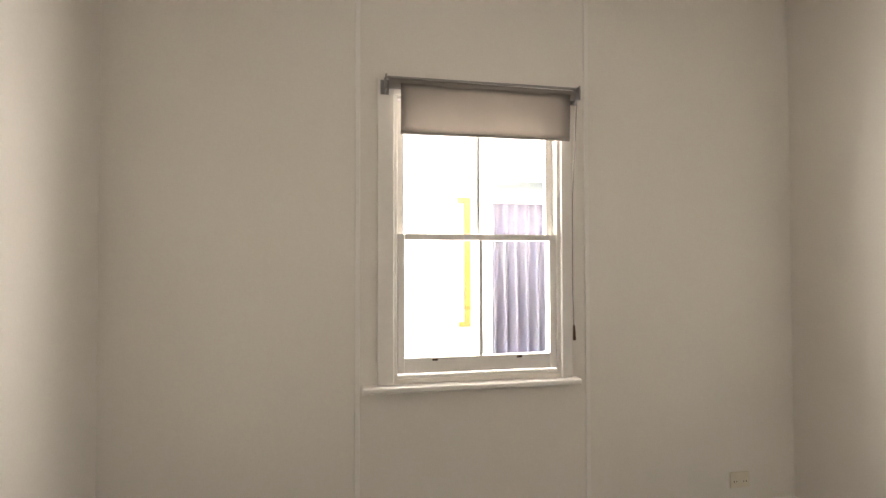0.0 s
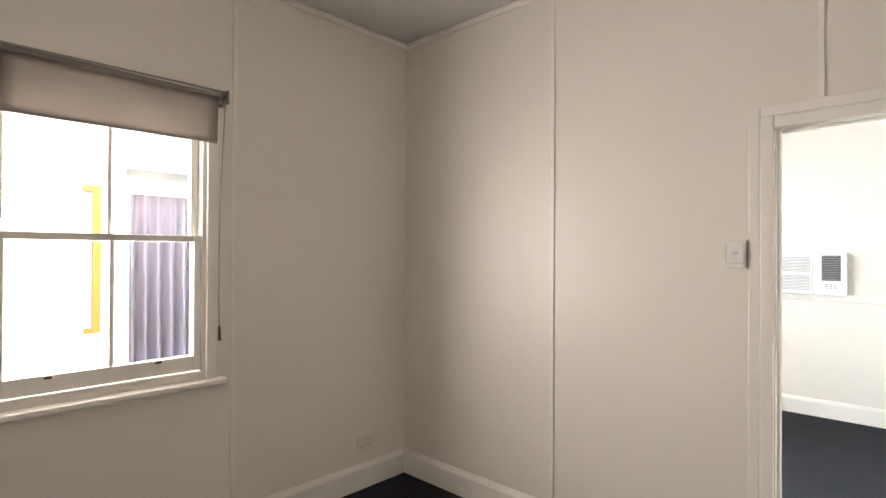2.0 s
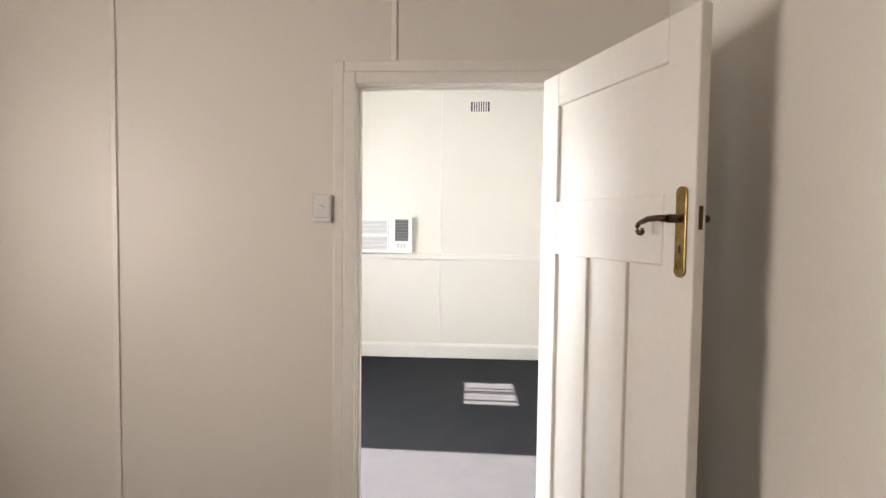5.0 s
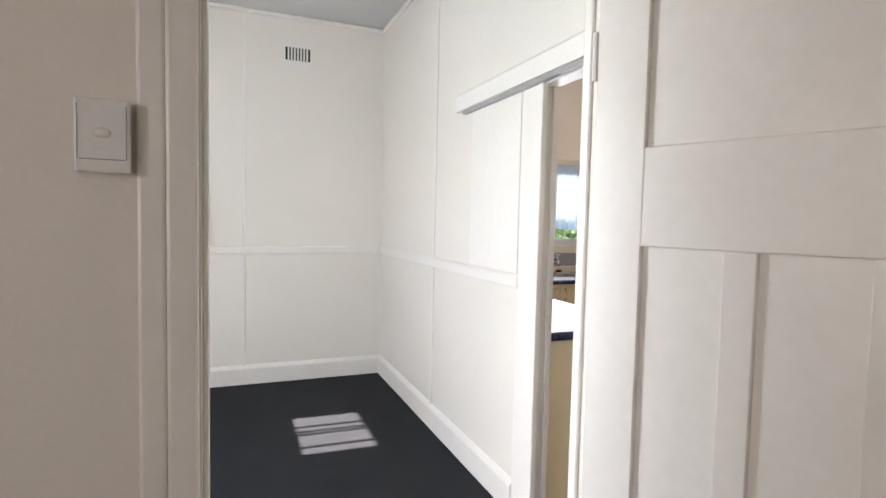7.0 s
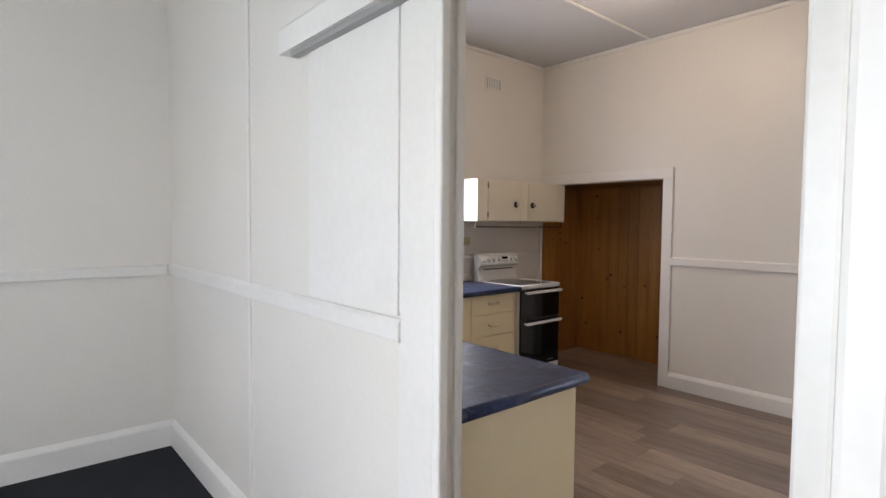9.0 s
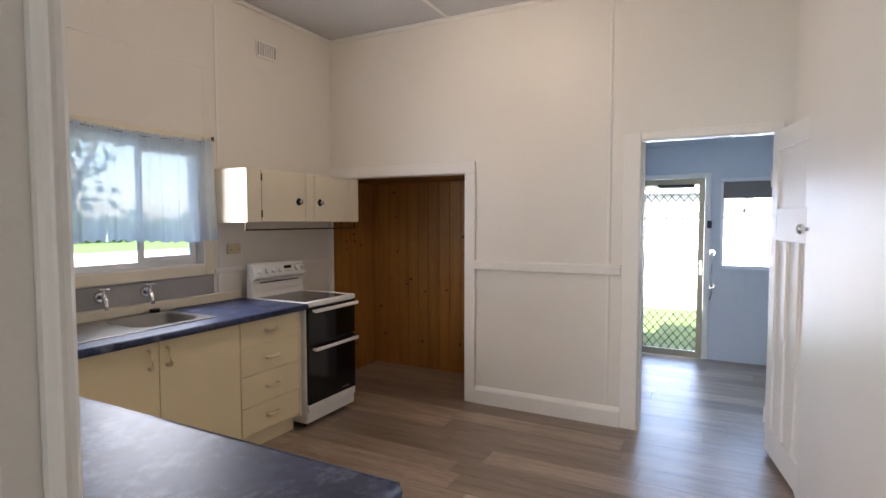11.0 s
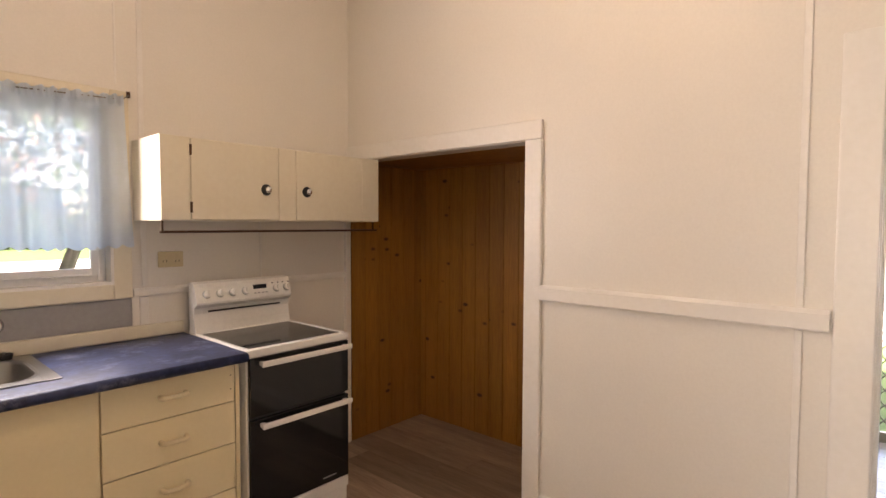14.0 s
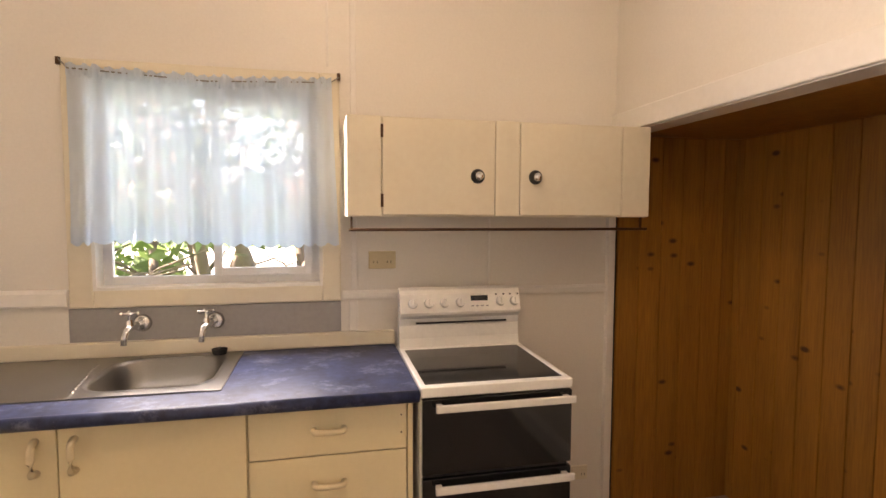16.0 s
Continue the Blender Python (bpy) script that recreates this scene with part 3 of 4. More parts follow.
    part("panel", solid(st - 0.004, width - st + 0.004, 0.013, th - 0.013, mid1 - 0.004, height - 0.116), TRIM, t, local=True)
    for i in range(3):
        a = st + i * (pw + 0.055)
        part("panel", solid(a - 0.004, a + pw + 0.004, 0.013, th - 0.013, lower0 - 0.004, mid0 + 0.004), TRIM, t, local=True)
    for z in (0.25, height - 0.28):
        part("hinge", rod(bmesh.new(), (-0.004, 0.0, z - 0.05), (-0.004, 0.0, z + 0.05), 0.006, seg=8), TRIM, t, local=True)
    part("edge_latch", solid(width - 0.0005, width + 0.002, 0.012, th - 0.012, mid0 + 0.10, mid0 + 0.16), BRONZE, t, local=True)
    return t


LEAF1 = panel_leaf("door_1", (0.108, -0.105, 0), -69.0, 0.795, 2.055, "white four-panel timber door standing open")
# lever handles on both faces
for side in (-1, 1):
    y = 0.0 if side < 0 else 0.036
    hx, hz = 0.752, 1.478
    bm = bmesh.new()
    box(bm, hx - 0.019, hx + 0.019, *sorted((y, y + side * 0.006)), hz - 0.10, hz + 0.10, bev=0.002)
    for s in (-1, 1):
        rod(bm, (hx, y, hz + s * 0.10), (hx, y + side * 0.006, hz + s * 0.10), 0.019, seg=20)
    pl = part("handle_plate", bm, BRASS, LEAF1, "aged brass back plate", local=True)
    bm = bmesh.new()
    rod(bm, (hx, y, hz + 0.035), (hx, y + side * 0.045, hz + 0.035), 0.011)
    pts = [(hx, y + side * 0.045, hz + 0.035), (hx - 0.03, y + side * 0.05, hz + 0.036), (hx - 0.07, y + side * 0.05, hz + 0.034), (hx - 0.095, y + side * 0.05, hz + 0.026)]
    for i in range(9):
        a = math.pi / 2 + i * 0.62
        r = 0.020 - 0.0016 * i
        pts.append((hx - 0.098 + r * math.cos(a), y + side * 0.05, hz + 0.006 + r * math.sin(a)))
    tube(bm, pts, [0.010, 0.009, 0.008, 0.0075] + [0.0065] * 9, 10)
    lv = part("lever", bm, BRONZE, pl, "dark bronze scrolled lever", local=True, smooth=True)
    part("key_hole", solid(hx - 0.004, hx + 0.004, *sorted((y + side * 0.006, y + side * 0.0068)), hz - 0.055, hz - 0.035), BLACK, pl, local=True)

# ---- dining room ----
# added out of view: the bars shape the stripes of the far sun patch
LEFTW = thing("unseen_window_2", (-2.3, 2.4, 1.58), "unseen small window whose bars stripe the sun patch on the dining floor", "window", kind="structure")
for y in (2.30, 2.50, 2.545, 2.63):
    part("bar", solid(-2.32, -2.29, y - 0.014, y + 0.014, 1.58, 2.04), TRIM, LEFTW)

pel = thing("sliding_door_pelmet", (SX, 1.2, 2.05), "white timber pelmet and track of a sliding door", "pelmet")
bm = bmesh.new()
extrude_profile(bm, [(SX, 2.055), (SX - 0.055, 2.055), (SX - 0.055, 2.14), (SX - 0.045, 2.155), (SX, 2.165)], "y", 0.13, 1.87)
part("fascia", bm, TRIM, pel)
part("track", solid(SX - 0.04, SX - 0.012, 0.20, 1.80, 2.035, 2.055), GREYPL, pel, "grey metal sliding track")
bm = solid(SX - 0.012, SX, 1.180, 1.72, 1.178, 2.05, bev=0.002)
part("cover_panel", bm, TRIM, pel)


def vent(x0, x1, z0, z1, n_, label, back):
    t = thing("wall_vent", ((x0 + x1) / 2, FY, z0), label, "vent")
    bm = bmesh.new()
    box(bm, x0 - 0.012, x1 + 0.012, FY - 0.009, FY, z0 - 0.025, z0 - 0.002, bev=0.002)
    box(bm, x0 - 0.012, x1 + 0.012, FY - 0.009, FY, z1 + 0.002, z1 + 0.02, bev=0.002)
    box(bm, x0 - 0.012, x0, FY - 0.009, FY, z0 - 0.002, z1 + 0.002)
    box(bm, x1, x1 + 0.012, FY - 0.009, FY, z0 - 0.002, z1 + 0.002)
    part("frame", bm, TRIM, t)
    # no recess here: the sheet's colour stands for the shade in the opening
    part("shade_back", solid(x0, x1, FY - 0.002, FY, z0 - 0.002, z1 + 0.002), back, t, "flat sheet coloured as the shade between the slats")
    w = (x1 - x0) / n_
    for i in range(1, n_):
        part("slat", solid(x0 + i * w - w * 0.27, x0 + i * w + w * 0.27, FY - 0.008, FY - 0.002, z0, z1), TRIM, t)


vent(-0.172, 0.032, 2.736, 2.839, 8, "white slotted wall vent high in the dining room", BLACK)
vent(3.51, 3.70, 2.775, 2.865, 8, "cream slotted wall vent high in the kitchen", GREYPL)

AX0, AX1, AZ0, AZ1, AY = -1.422, -0.799, 1.171, 1.566, 3.56
ac = thing("air_conditioner", ((AX0 + AX1) / 2, FY, AZ0), "white window air conditioner set through the wall", "air conditioner")
part("body", solid(AX0, AX1, AY + 0.012, FY, AZ0, AZ1, bev=0.008), WHITEPL, ac)
bm = bmesh.new()
box(bm, AX0 - 0.004, AX1 + 0.004, AY, AY + 0.014, AZ0 + 0.004, AZ1 + 0.004, bev=0.004)
part("front_panel", bm, WHITEPL, ac)
gx0, gx1 = AX1 - 0.185, AX1 - 0.04
part("air_outlet", solid(gx0, gx1, AY - 0.002, AY, AZ0 + 0.135, AZ1 - 0.025), BLACK, ac, "black louvred air outlet")
for i in range(14):
    z = AZ0 + 0.145 + i * (AZ1 - 0.03 - AZ0 - 0.145) / 13.5
    part("louvre", solid(gx0 + 0.003, gx1 - 0.003, AY - 0.006, AY - 0.001, z, z + 0.0055), GREYPRINT, ac)
ctl = part("control_panel", solid(gx0 + 0.005, gx1 - 0.003, AY - 0.003, AY, AZ0 + 0.045, AZ0 + 0.12, bev=0.001), WHITEPL, ac)
for i in range(3):
    for j in range(3):
        part("button", solid(gx0 + 0.028 + i * 0.034, gx0 + 0.048 + i * 0.034, AY - 0.0045, AY - 0.0025, AZ0 + 0.062 + j * 0.016, AZ0 + 0.070 + j * 0.016), GREYPRINT, ctl)
# flat grey strips, coloured as the shade inside the grille slots
for z0 in (AZ0 + 0.04, AZ0 + 0.215):
    for i in range(10):
        part("grille_slot_shade", solid(AX0 + 0.04, gx0 - 0.09, AY - 0.001, AY + 0.001, z0 + i * 0.0145, z0 + i * 0.0145 + 0.0075), GREYPRINT, ac)
part("seam", solid(gx0 - 0.075, gx0 - 0.071, AY - 0.001, AY + 0.001, AZ0 + 0.03, AZ1 - 0.02), GREYPRINT, ac)
part("top_lug", solid(AX0 + 0.25, AX0 + 0.40, AY + 0.005, FY - 0.02, AZ1, AZ1 + 0.018, bev=0.003), WHITEPL, ac)

# ---- kitchen: worktop, base cabinets, sink ----
FRONT = 3.07
wt = thing("worktop", (1.12, 2.0, 0.86), "dark blue mottled laminate worktop, L-shaped, worn pale in places", "worktop")
sx0, sx1, sy0, sy1 = 2.215, 2.615, 3.19, 3.585       # bowl cut-out
bm = bmesh.new()
for b in ((KX0 + 0.002, sx0, 3.012, FY - 0.02), (sx1, 3.298, 3.012, FY - 0.02), (sx0, sx1, 3.012, sy0), (sx0, sx1, sy1, FY - 0.02), (KX0 + 0.002, 1.446, 1.090, 3.012)):
    box(bm, b[0], b[1], b[2], b[3], 0.866, 0.90)
bmesh.ops.remove_doubles(bm, verts=bm.verts[:], dist=0.0001)
part("laminate_top", bm, BENCH, wt)
bm = bmesh.new()
tube(bm, [(1.454, 3.008, 0.880), (3.298, 3.008, 0.880)], 0.0205, 14)
tube(bm, [(1.45, 3.0, 0.880), (1.45, 1.084, 0.880)], 0.0205, 14)
tube(bm, [(1.45, 1.086, 0.880), (KX0 + 0.003, 1.086, 0.880)], 0.0205, 14)
part("rolled_edge", bm, BENCH, wt, smooth=True)

sk = thing("sink", (2.2, 3.4, 0.9), "stainless steel sink with drainer set into the worktop", "sink")
bm = bmesh.new()
box(bm, 1.42, sx0 + 0.002, 3.135, FY - 0.03, 0.9, 0.905, bev=0.002)
box(bm, sx1 - 0.002, 2.665, 3.135, FY - 0.03, 0.9, 0.905, bev=0.002)
box(bm, sx0 + 0.002, sx1 - 0.002, 3.135, sy0 + 0.002, 0.9, 0.905)
box(bm, sx0 + 0.002, sx1 - 0.002, sy1 - 0.002, FY - 0.03, 0.9, 0.905)
part("drainer_deck", bm, STEEL, sk)


def rounded_rect(x0, x1, y0, y1, r, n_=6):
    out = []
    for cx, cy, a0 in ((x1 - r, y1 - r, 0), (x0 + r, y1 - r, 90), (x0 + r, y0 + r, 180), (x1 - r, y0 + r, 270)):
        for i in range(n_ + 1):
            a = radians(a0 + 90 * i / n_)
            out.append((cx + r * math.cos(a), cy + r * math.sin(a)))
    return out


bm = bmesh.new()
loops = []
for inset, z, r in ((-0.012, 0.9065, 0.115), (0.0, 0.9045, 0.105), (0.006, 0.895, 0.10), (0.014, 0.80, 0.10), (0.03, 0.765, 0.09), (0.06, 0.755, 0.07)):
    loops.append([bm.verts.new((x, y, z)) for x, y in rounded_rect(sx0 + inset, sx1 - inset, sy0 + inset, sy1 - inset, r)])
for u, v in zip(loops, loops[1:]):
    for i in range(len(u)):
        bm.faces.new((u[i], v[i], v[(i + 1) % len(u)], u[(i + 1) % len(u)]))
bm.faces.new(loops[-1])
bmesh.ops.recalc_face_normals(bm, faces=bm.faces[:])
part("bowl", bm, STEEL, sk, smooth=True)
# corners of the cut-out, closed by steel webs under the rim
ring = rounded_rect(sx0, sx1, sy0, sy1, 0.105)
for ci, (cx, cy) in enumerate(((sx1, sy1), (sx0, sy1), (sx0, sy0), (sx1, sy0))):
    bm = bmesh.new()
    c = bm.verts.new((cx, cy, 0.9046))
    vs = [bm.verts.new((x, y, 0.9046)) for x, y in ring[ci * 7:ci * 7 + 7]]
    for p, q in zip(vs, vs[1:]):
        bm.faces.new((c, p, q))
    bmesh.ops.recalc_face_normals(bm, faces=bm.faces[:])
    part("corner_web", bm, STEEL, sk)
for i in range(11):
    part("drain_dimple", ball(bmesh.new(), (2.195 - 0.005 * i + 0.01, 3.20 + 0.033 * i, 0.905), 0.006, 1, 1, 0.4, 8), STEEL, sk)
pg = thing("sink_plug", (2.575, 3.60, 0.905), "black rubber sink plug lying on the rim", "plug")
part("stopper", rod(bmesh.new(), (2.575, 3.605, 0.905), (2.575, 3.605, 0.926), 0.027, 0.031, 20), BLACK, pg)
part("eyelet", rod(bmesh.new(), (2.575, 3.605, 0.926), (2.575, 3.605, 0.934), 0.006, seg=10), STEEL, pg)


def d_handle(t, cx, cz, vertical=False, mat=None):
    bm = bmesh.new()
    h, d, y = 0.048, 0.030, FRONT - 0.018
    pts = []
    for u, v in ((-h, 0.0), (-h, -0.012), (-h + 0.004, -d + 0.004), (-h + 0.012, -d), (0, -d - 0.002), (h - 0.012, -d), (h - 0.004, -d + 0.004), (h, -0.012), (h, 0.0)):
        pts.append((cx, y + v, cz + u) if vertical else (cx + u, y + v, cz))
    tube(bm, pts, 0.0105, 8)
    return part("handle", bm, HANDLE, t, "cream plastic bow handle", smooth=True)


def base_cab(name, x0, x1, label):
    t = thing(name, ((x0 + x1) / 2, FRONT + 0.28, 0), label, "cabinet")
    bm = bmesh.new()
    box(bm, x0, x0 + 0.016, FRONT, FY - 0.03, 0.10, 0.864)
    box(bm, x1 - 0.016, x1, FRONT, FY - 0.03, 0.10, 0.864)
    box(bm, x0 + 0.016, x1 - 0.016, FRONT + 0.01, FY - 0.03, 0.10, 0.116)
    box(bm, x0 + 0.016, x1 - 0.016, FY - 0.04, FY - 0.03, 0.116, 0.75)
    part("carcass", bm, CREAM, t)
    part("plinth", solid(x0, x1, FRONT + 0.05, FRONT + 0.066, 0, 0.10), CREAM, t)
    return t


sc = base_cab("sink_cabinet", 1.696, 2.7535, "cream laminate sink cabinet with two doors")
for a, b, hx in ((1.70, 2.2215, 2.168), (2.2255, 2.750, 2.270)):
    dr = part("door", solid(a, b, FRONT - 0.018, FRONT - 0.001, 0.125, 0.862, bev=0.0015, seg=1), CREAM, sc)
    d_handle(dr, hx, 0.763, True)
dc = base_cab("drawer_cabinet", 2.7545, 3.266, "cream laminate cabinet with four drawers")
for z0, z1 in ((0.690, 0.862), (0.507, 0.686), (0.308, 0.503), (0.128, 0.304)):
    dr = part("drawer_front", solid(2.757, 3.262, FRONT - 0.018, FRONT - 0.001, z0, z1, bev=0.0015, seg=1), CREAM, dc)
    d_handle(dr, 3.007, (z0 + z1) / 2)
    if z1 > 0.8:
        for dz in (0.055, 0.115):
            part("screw_hole", rod(bmesh.new(), (3.245, FRONT - 0.0185, z0 + dz), (3.245, FRONT - 0.017, z0 + dz), 0.003, seg=8), BRONZE, dr)
part("end_panel", solid(3.267, 3.285, FRONT - 0.016, FY - 0.03, 0.10, 0.864), CREAM, dc)
cc = base_cab("corner_cabinet", 1.47, 1.692, "cream laminate corner cabinet")
part("filler_front", solid(1.47, 1.692, FRONT - 0.018, FRONT - 0.001, 0.125, 0.862), CREAM, cc)
pn = thing("peninsula_cabinet", (1.12, 2.0, 0), "cream laminate bench cabinet with a plain end panel", "cabinet")
part("carcass", solid(KX0 + 0.022, 1.415, 1.130, 3.05, 0.0, 0.862), CREAM, pn)
part("end_panel", solid(KX0 + 0.022, 1.43, 1.110, 1.128, 0.0, 0.863, bev=0.0015, seg=1), CREAM, pn)
for a in (1.13, 1.765, 2.40):
    part("door", solid(1.416, 1.432, a, a + 0.63, 0.125, 0.862, bev=0.0015, seg=1), CREAM, pn)

structure("trim_splash_panel", solid(2.011, 3.066, FY - 0.006, FY, 0.965, 1.098, bev=0.001, seg=1), GREYPL, "grey sheet splashback behind the taps", "splashback")


def tap(cx):
    t = thing("tap", (cx, FY - 0.006, 1.035), "old chrome wall tap with cross handle over the sink", "tap", "sink taps")
    y = FY - 0.006
    part("wall_flange", rod(bmesh.new(), (cx, y, 1.035), (cx, y - 0.014, 1.035), 0.036, 0.026, 24), CHROME, t, smooth=True)
    bm = bmesh.new()
    tube(bm, [(cx, y - 0.01, 1.035), (cx - 0.01, y - 0.05, 1.036), (cx - 0.02, y - 0.08, 1.034), (cx - 0.026, y - 0.105, 1.022), (cx - 0.03, y - 0.118, 1.0), (cx - 0.031, y - 0.12, 0.972)], [0.014, 0.014, 0.016, 0.013, 0.011, 0.011], 12)
    part("spout", bm, CHROME, t, smooth=True)
    bm = bmesh.new()
    rod(bm, (cx - 0.02, y - 0.08, 1.04), (cx - 0.02, y - 0.08, 1.062), 0.015, 0.012, 12)
    rod(bm, (cx - 0.02, y - 0.08, 1.062), (cx - 0.02, y - 0.08, 1.085), 0.006, seg=10)
    part("bonnet", bm, CHROME, t)
    bm = bmesh.new()
    for dx, dy in ((0.026, 0.010), (-0.010, 0.026)):
        rod(bm, (cx - 0.02 - dx, y - 0.08 - dy, 1.088), (cx - 0.02 + dx, y - 0.08 + dy, 1.088), 0.0045, seg=8)
        for s in (-1, 1):
            ball(bm, (cx - 0.02 + s * dx, y - 0.08 + s * dy, 1.088), 0.007, seg=8)
    part("cross_handle", bm, CHROME, t, smooth=True)


tap(2.275)
tap(2.552)

# ---- stove ----
X0, X1, Y0, Y1 = 3.303, 3.845, 3.005, 3.60
st = thing("stove", ((X0 + X1) / 2, 3.3, 0), "white freestanding electric stove with black glass oven doors", "stove")
part("body", solid(X0, X1, Y0 + 0.022, Y1, 0.035, 0.872, bev=0.004), ENAMEL, st)
for x in (X0 + 0.05, X1 - 0.05):
    for y in (Y0 + 0.08, Y1 - 0.06):
        part("foot", rod(bmesh.new(), (x, y, 0), (x, y, 0.036), 0.016, seg=10), BLACK, st)
bm = bmesh.new()
for b in ((X0, X1, Y0 - 0.004, Y0 + 0.034), (X0, X1, Y1 - 0.09, Y1), (X0, X0 + 0.022, Y0 + 0.034, Y1 - 0.09), (X1 - 0.022, X1, Y0 + 0.034, Y1 - 0.09)):
    box(bm, b[0], b[1], b[2], b[3], 0.872, 0.907, bev=0.005)
part("hob_frame", bm, ENAMEL, st)
part("hob_glass", solid(X0 + 0.02, X1 - 0.02, Y0 + 0.032, Y1 - 0.088, 0.88, 0.903), GLASSBLK, st, "black ceramic hob glass")
prof = [(Y1, 0.90), (Y1 - 0.075, 0.90), (Y1 - 0.062, 0.945), (Y1 - 0.056, 1.00), (Y1 - 0.060, 1.03), (Y1 - 0.088, 1.048), (Y1 - 0.092, 1.06), (Y1 - 0.066, 1.135), (Y1 - 0.05, 1.152), (Y1 - 0.02, 1.16), (Y1, 1.155)]
gd = part("back_guard", extrude_profile(bmesh.new(), prof, "x", X0 + 0.004, X1 - 0.004), ENAMEL, st)
# solid black strip paints the dark inside of the slot
part("vent_slot_shade", solid(X0 + 0.075, X1 - 0.06, Y1 - 0.0625, Y1 - 0.055, 1.006, 1.014), BLACK, gd, "narrow black strip coloured as the shade in a vent slot")


def on_guard(x, z):
    return (x, Y1 - 0.092 + 0.026 * (z - 1.06) / 0.075, z)


nrm = Vector((0, -0.075, 0.026)).normalized()
for x in (0.058, 0.128, 0.196, 0.266, 0.448, 0.512):
    p = Vector(on_guard(X0 + x, 1.098))
    kb = part("knob", rod(bmesh.new(), p, p + nrm * 0.020, 0.021, 0.017, 20), ENAMEL, gd, smooth=True)
    bm = bmesh.new()
    rod(bm, p + nrm * 0.020 + Vector((0, 0, -0.014)), p + nrm * 0.020 + Vector((0, 0, 0.014)), 0.0045, seg=8)
    part("grip", bm, ENAMEL, kb)
p = Vector(on_guard(X0 + 0.352, 1.112))
part("display", solid(p.x - 0.038, p.x + 0.038, p.y - 0.003, p.y + 0.012, 1.098, 1.126), GLASSBLK, gd, "small black clock display")
for i in range(4):
    q = on_guard(X0 + 0.32 + i * 0.022, 1.082)
    part("button", solid(q[0] - 0.005, q[0] + 0.005, q[1] - 0.003, q[1] + 0.008, 1.080, 1.085), GREYPRINT, gd)
for x in (0.43, 0.465, 0.495, 0.53):
    q = on_guard(X0 + x, 1.127)
    part("printed_mark", solid(q[0] - 0.004, q[0] + 0.004, q[1] - 0.0012, q[1] + 0.006, 1.125, 1.131), BLACK, gd)
for z0, z1, hz in ((0.607, 0.866, 0.842), (0.172, 0.592, 0.566)):
    od = part("oven_door", solid(X0 + 0.006, X1 - 0.002, Y0 - 0.002, Y0 + 0.02, z0, z1, bev=0.003), GLASSBLK, st, "black glass oven door")
    bm = bmesh.new()
    box(bm, X0 + 0.045, X1 - 0.002, Y0 - 0.040, Y0 - 0.026, hz - 0.013, hz + 0.013, bev=0.004)
    for x in (X0 + 0.06, X1 - 0.03):
        box(bm, x - 0.01, x + 0.01, Y0 - 0.028, Y0 - 0.001, hz - 0.008, hz + 0.008)
    part("handle", bm, ENAMEL, od, "white bar handle")
# black strip over the white body puts the shade between the doors into colour
part("door_gap_shade", solid(X0 + 0.01, X1 - 0.01, Y0 + 0.014, Y0 + 0.022, 0.592, 0.607), BLACK, st)
part("storage_front", solid(X0 + 0.002, X1 - 0.002, Y0 + 0.0, Y0 + 0.021, 0.115, 0.168, bev=0.003), ENAMEL, st)
part("kick_panel", solid(X0 + 0.004, X1 - 0.004, Y0 + 0.012, Y0 + 0.021, 0.04, 0.113, bev=0.002), ENAMEL, st)
part("maker_mark", solid(X1 - 0.16, X1 - 0.08, Y0 - 0.003, Y0 - 0.0015, 0.20, 0.206), GREYPRINT, st)

# ---- overhead cupboard ----
oc = thing("overhead_cupboard", (3.71, 3.5, 1.468), "old cream painted overhead cupboard above the stove", "cupboard")
CY = 3.332
bm = bmesh.new()
box(bm, 3.082, 4.345, CY + 0.018, FY, 1.468, 1.848, bev=0.004)
part("body", bm, CREAM2, oc)
for a, b in ((3.082, 3.212), (3.660, 3.762), (4.215, 4.345)):
    part("face_stile", solid(a, b, CY, CY + 0.019, 1.470, 1.846, bev=0.004), CREAM2, oc)
for a, b, kx in ((3.214, 3.658, 3.588), (3.764, 4.213, 3.829)):
    d = part("door", solid(a, b, CY - 0.002, CY + 0.017, 1.474, 1.842, bev=0.004), CREAM2, oc)
    bm = bmesh.new()
    rod(bm, (kx, CY - 0.002, 1.627), (kx, CY - 0.008, 1.627), 0.029, 0.026, 24)
    kn = part("knob_plate", bm, BLACK, d, "black round knob plate", smooth=True)
    bm = bmesh.new()
    rod(bm, (kx, CY - 0.008, 1.627), (kx, CY - 0.022, 1.627), 0.008)
    ball(bm, (kx, CY - 0.026, 1.627), 0.017, 1, 0.6, 1)
    part("knob", bm, CHROME, d, "chrome knob", smooth=True)
    if kx < 3.7:
        for z in (1.53, 1.79):
            part("hinge", solid(3.208, 3.218, CY - 0.005, CY - 0.001, z - 0.025, z + 0.025), BRONZE, d)
tr = thing("hanging_rail", (3.7, 3.38, 1.41), "thin dark metal rail under the overhead cupboard", "rail")
part("rail", rod(bmesh.new(), (3.09, 3.37, 1.418), (4.36, 3.37, 1.418), 0.006, seg=8), BRONZE, tr)
for x in (3.10, 4.33):
    part("hanger", solid(x - 0.004, x + 0.004, 3.366, 3.374, 1.42, 1.469), BRONZE, tr)

# ---- kitchen window and curtain ----
kw = thing("window_3", (2.55, 3.70, 1.17), "white aluminium sliding window with cream timber surround", "window", kind="structure")
bm = bmesh.new()
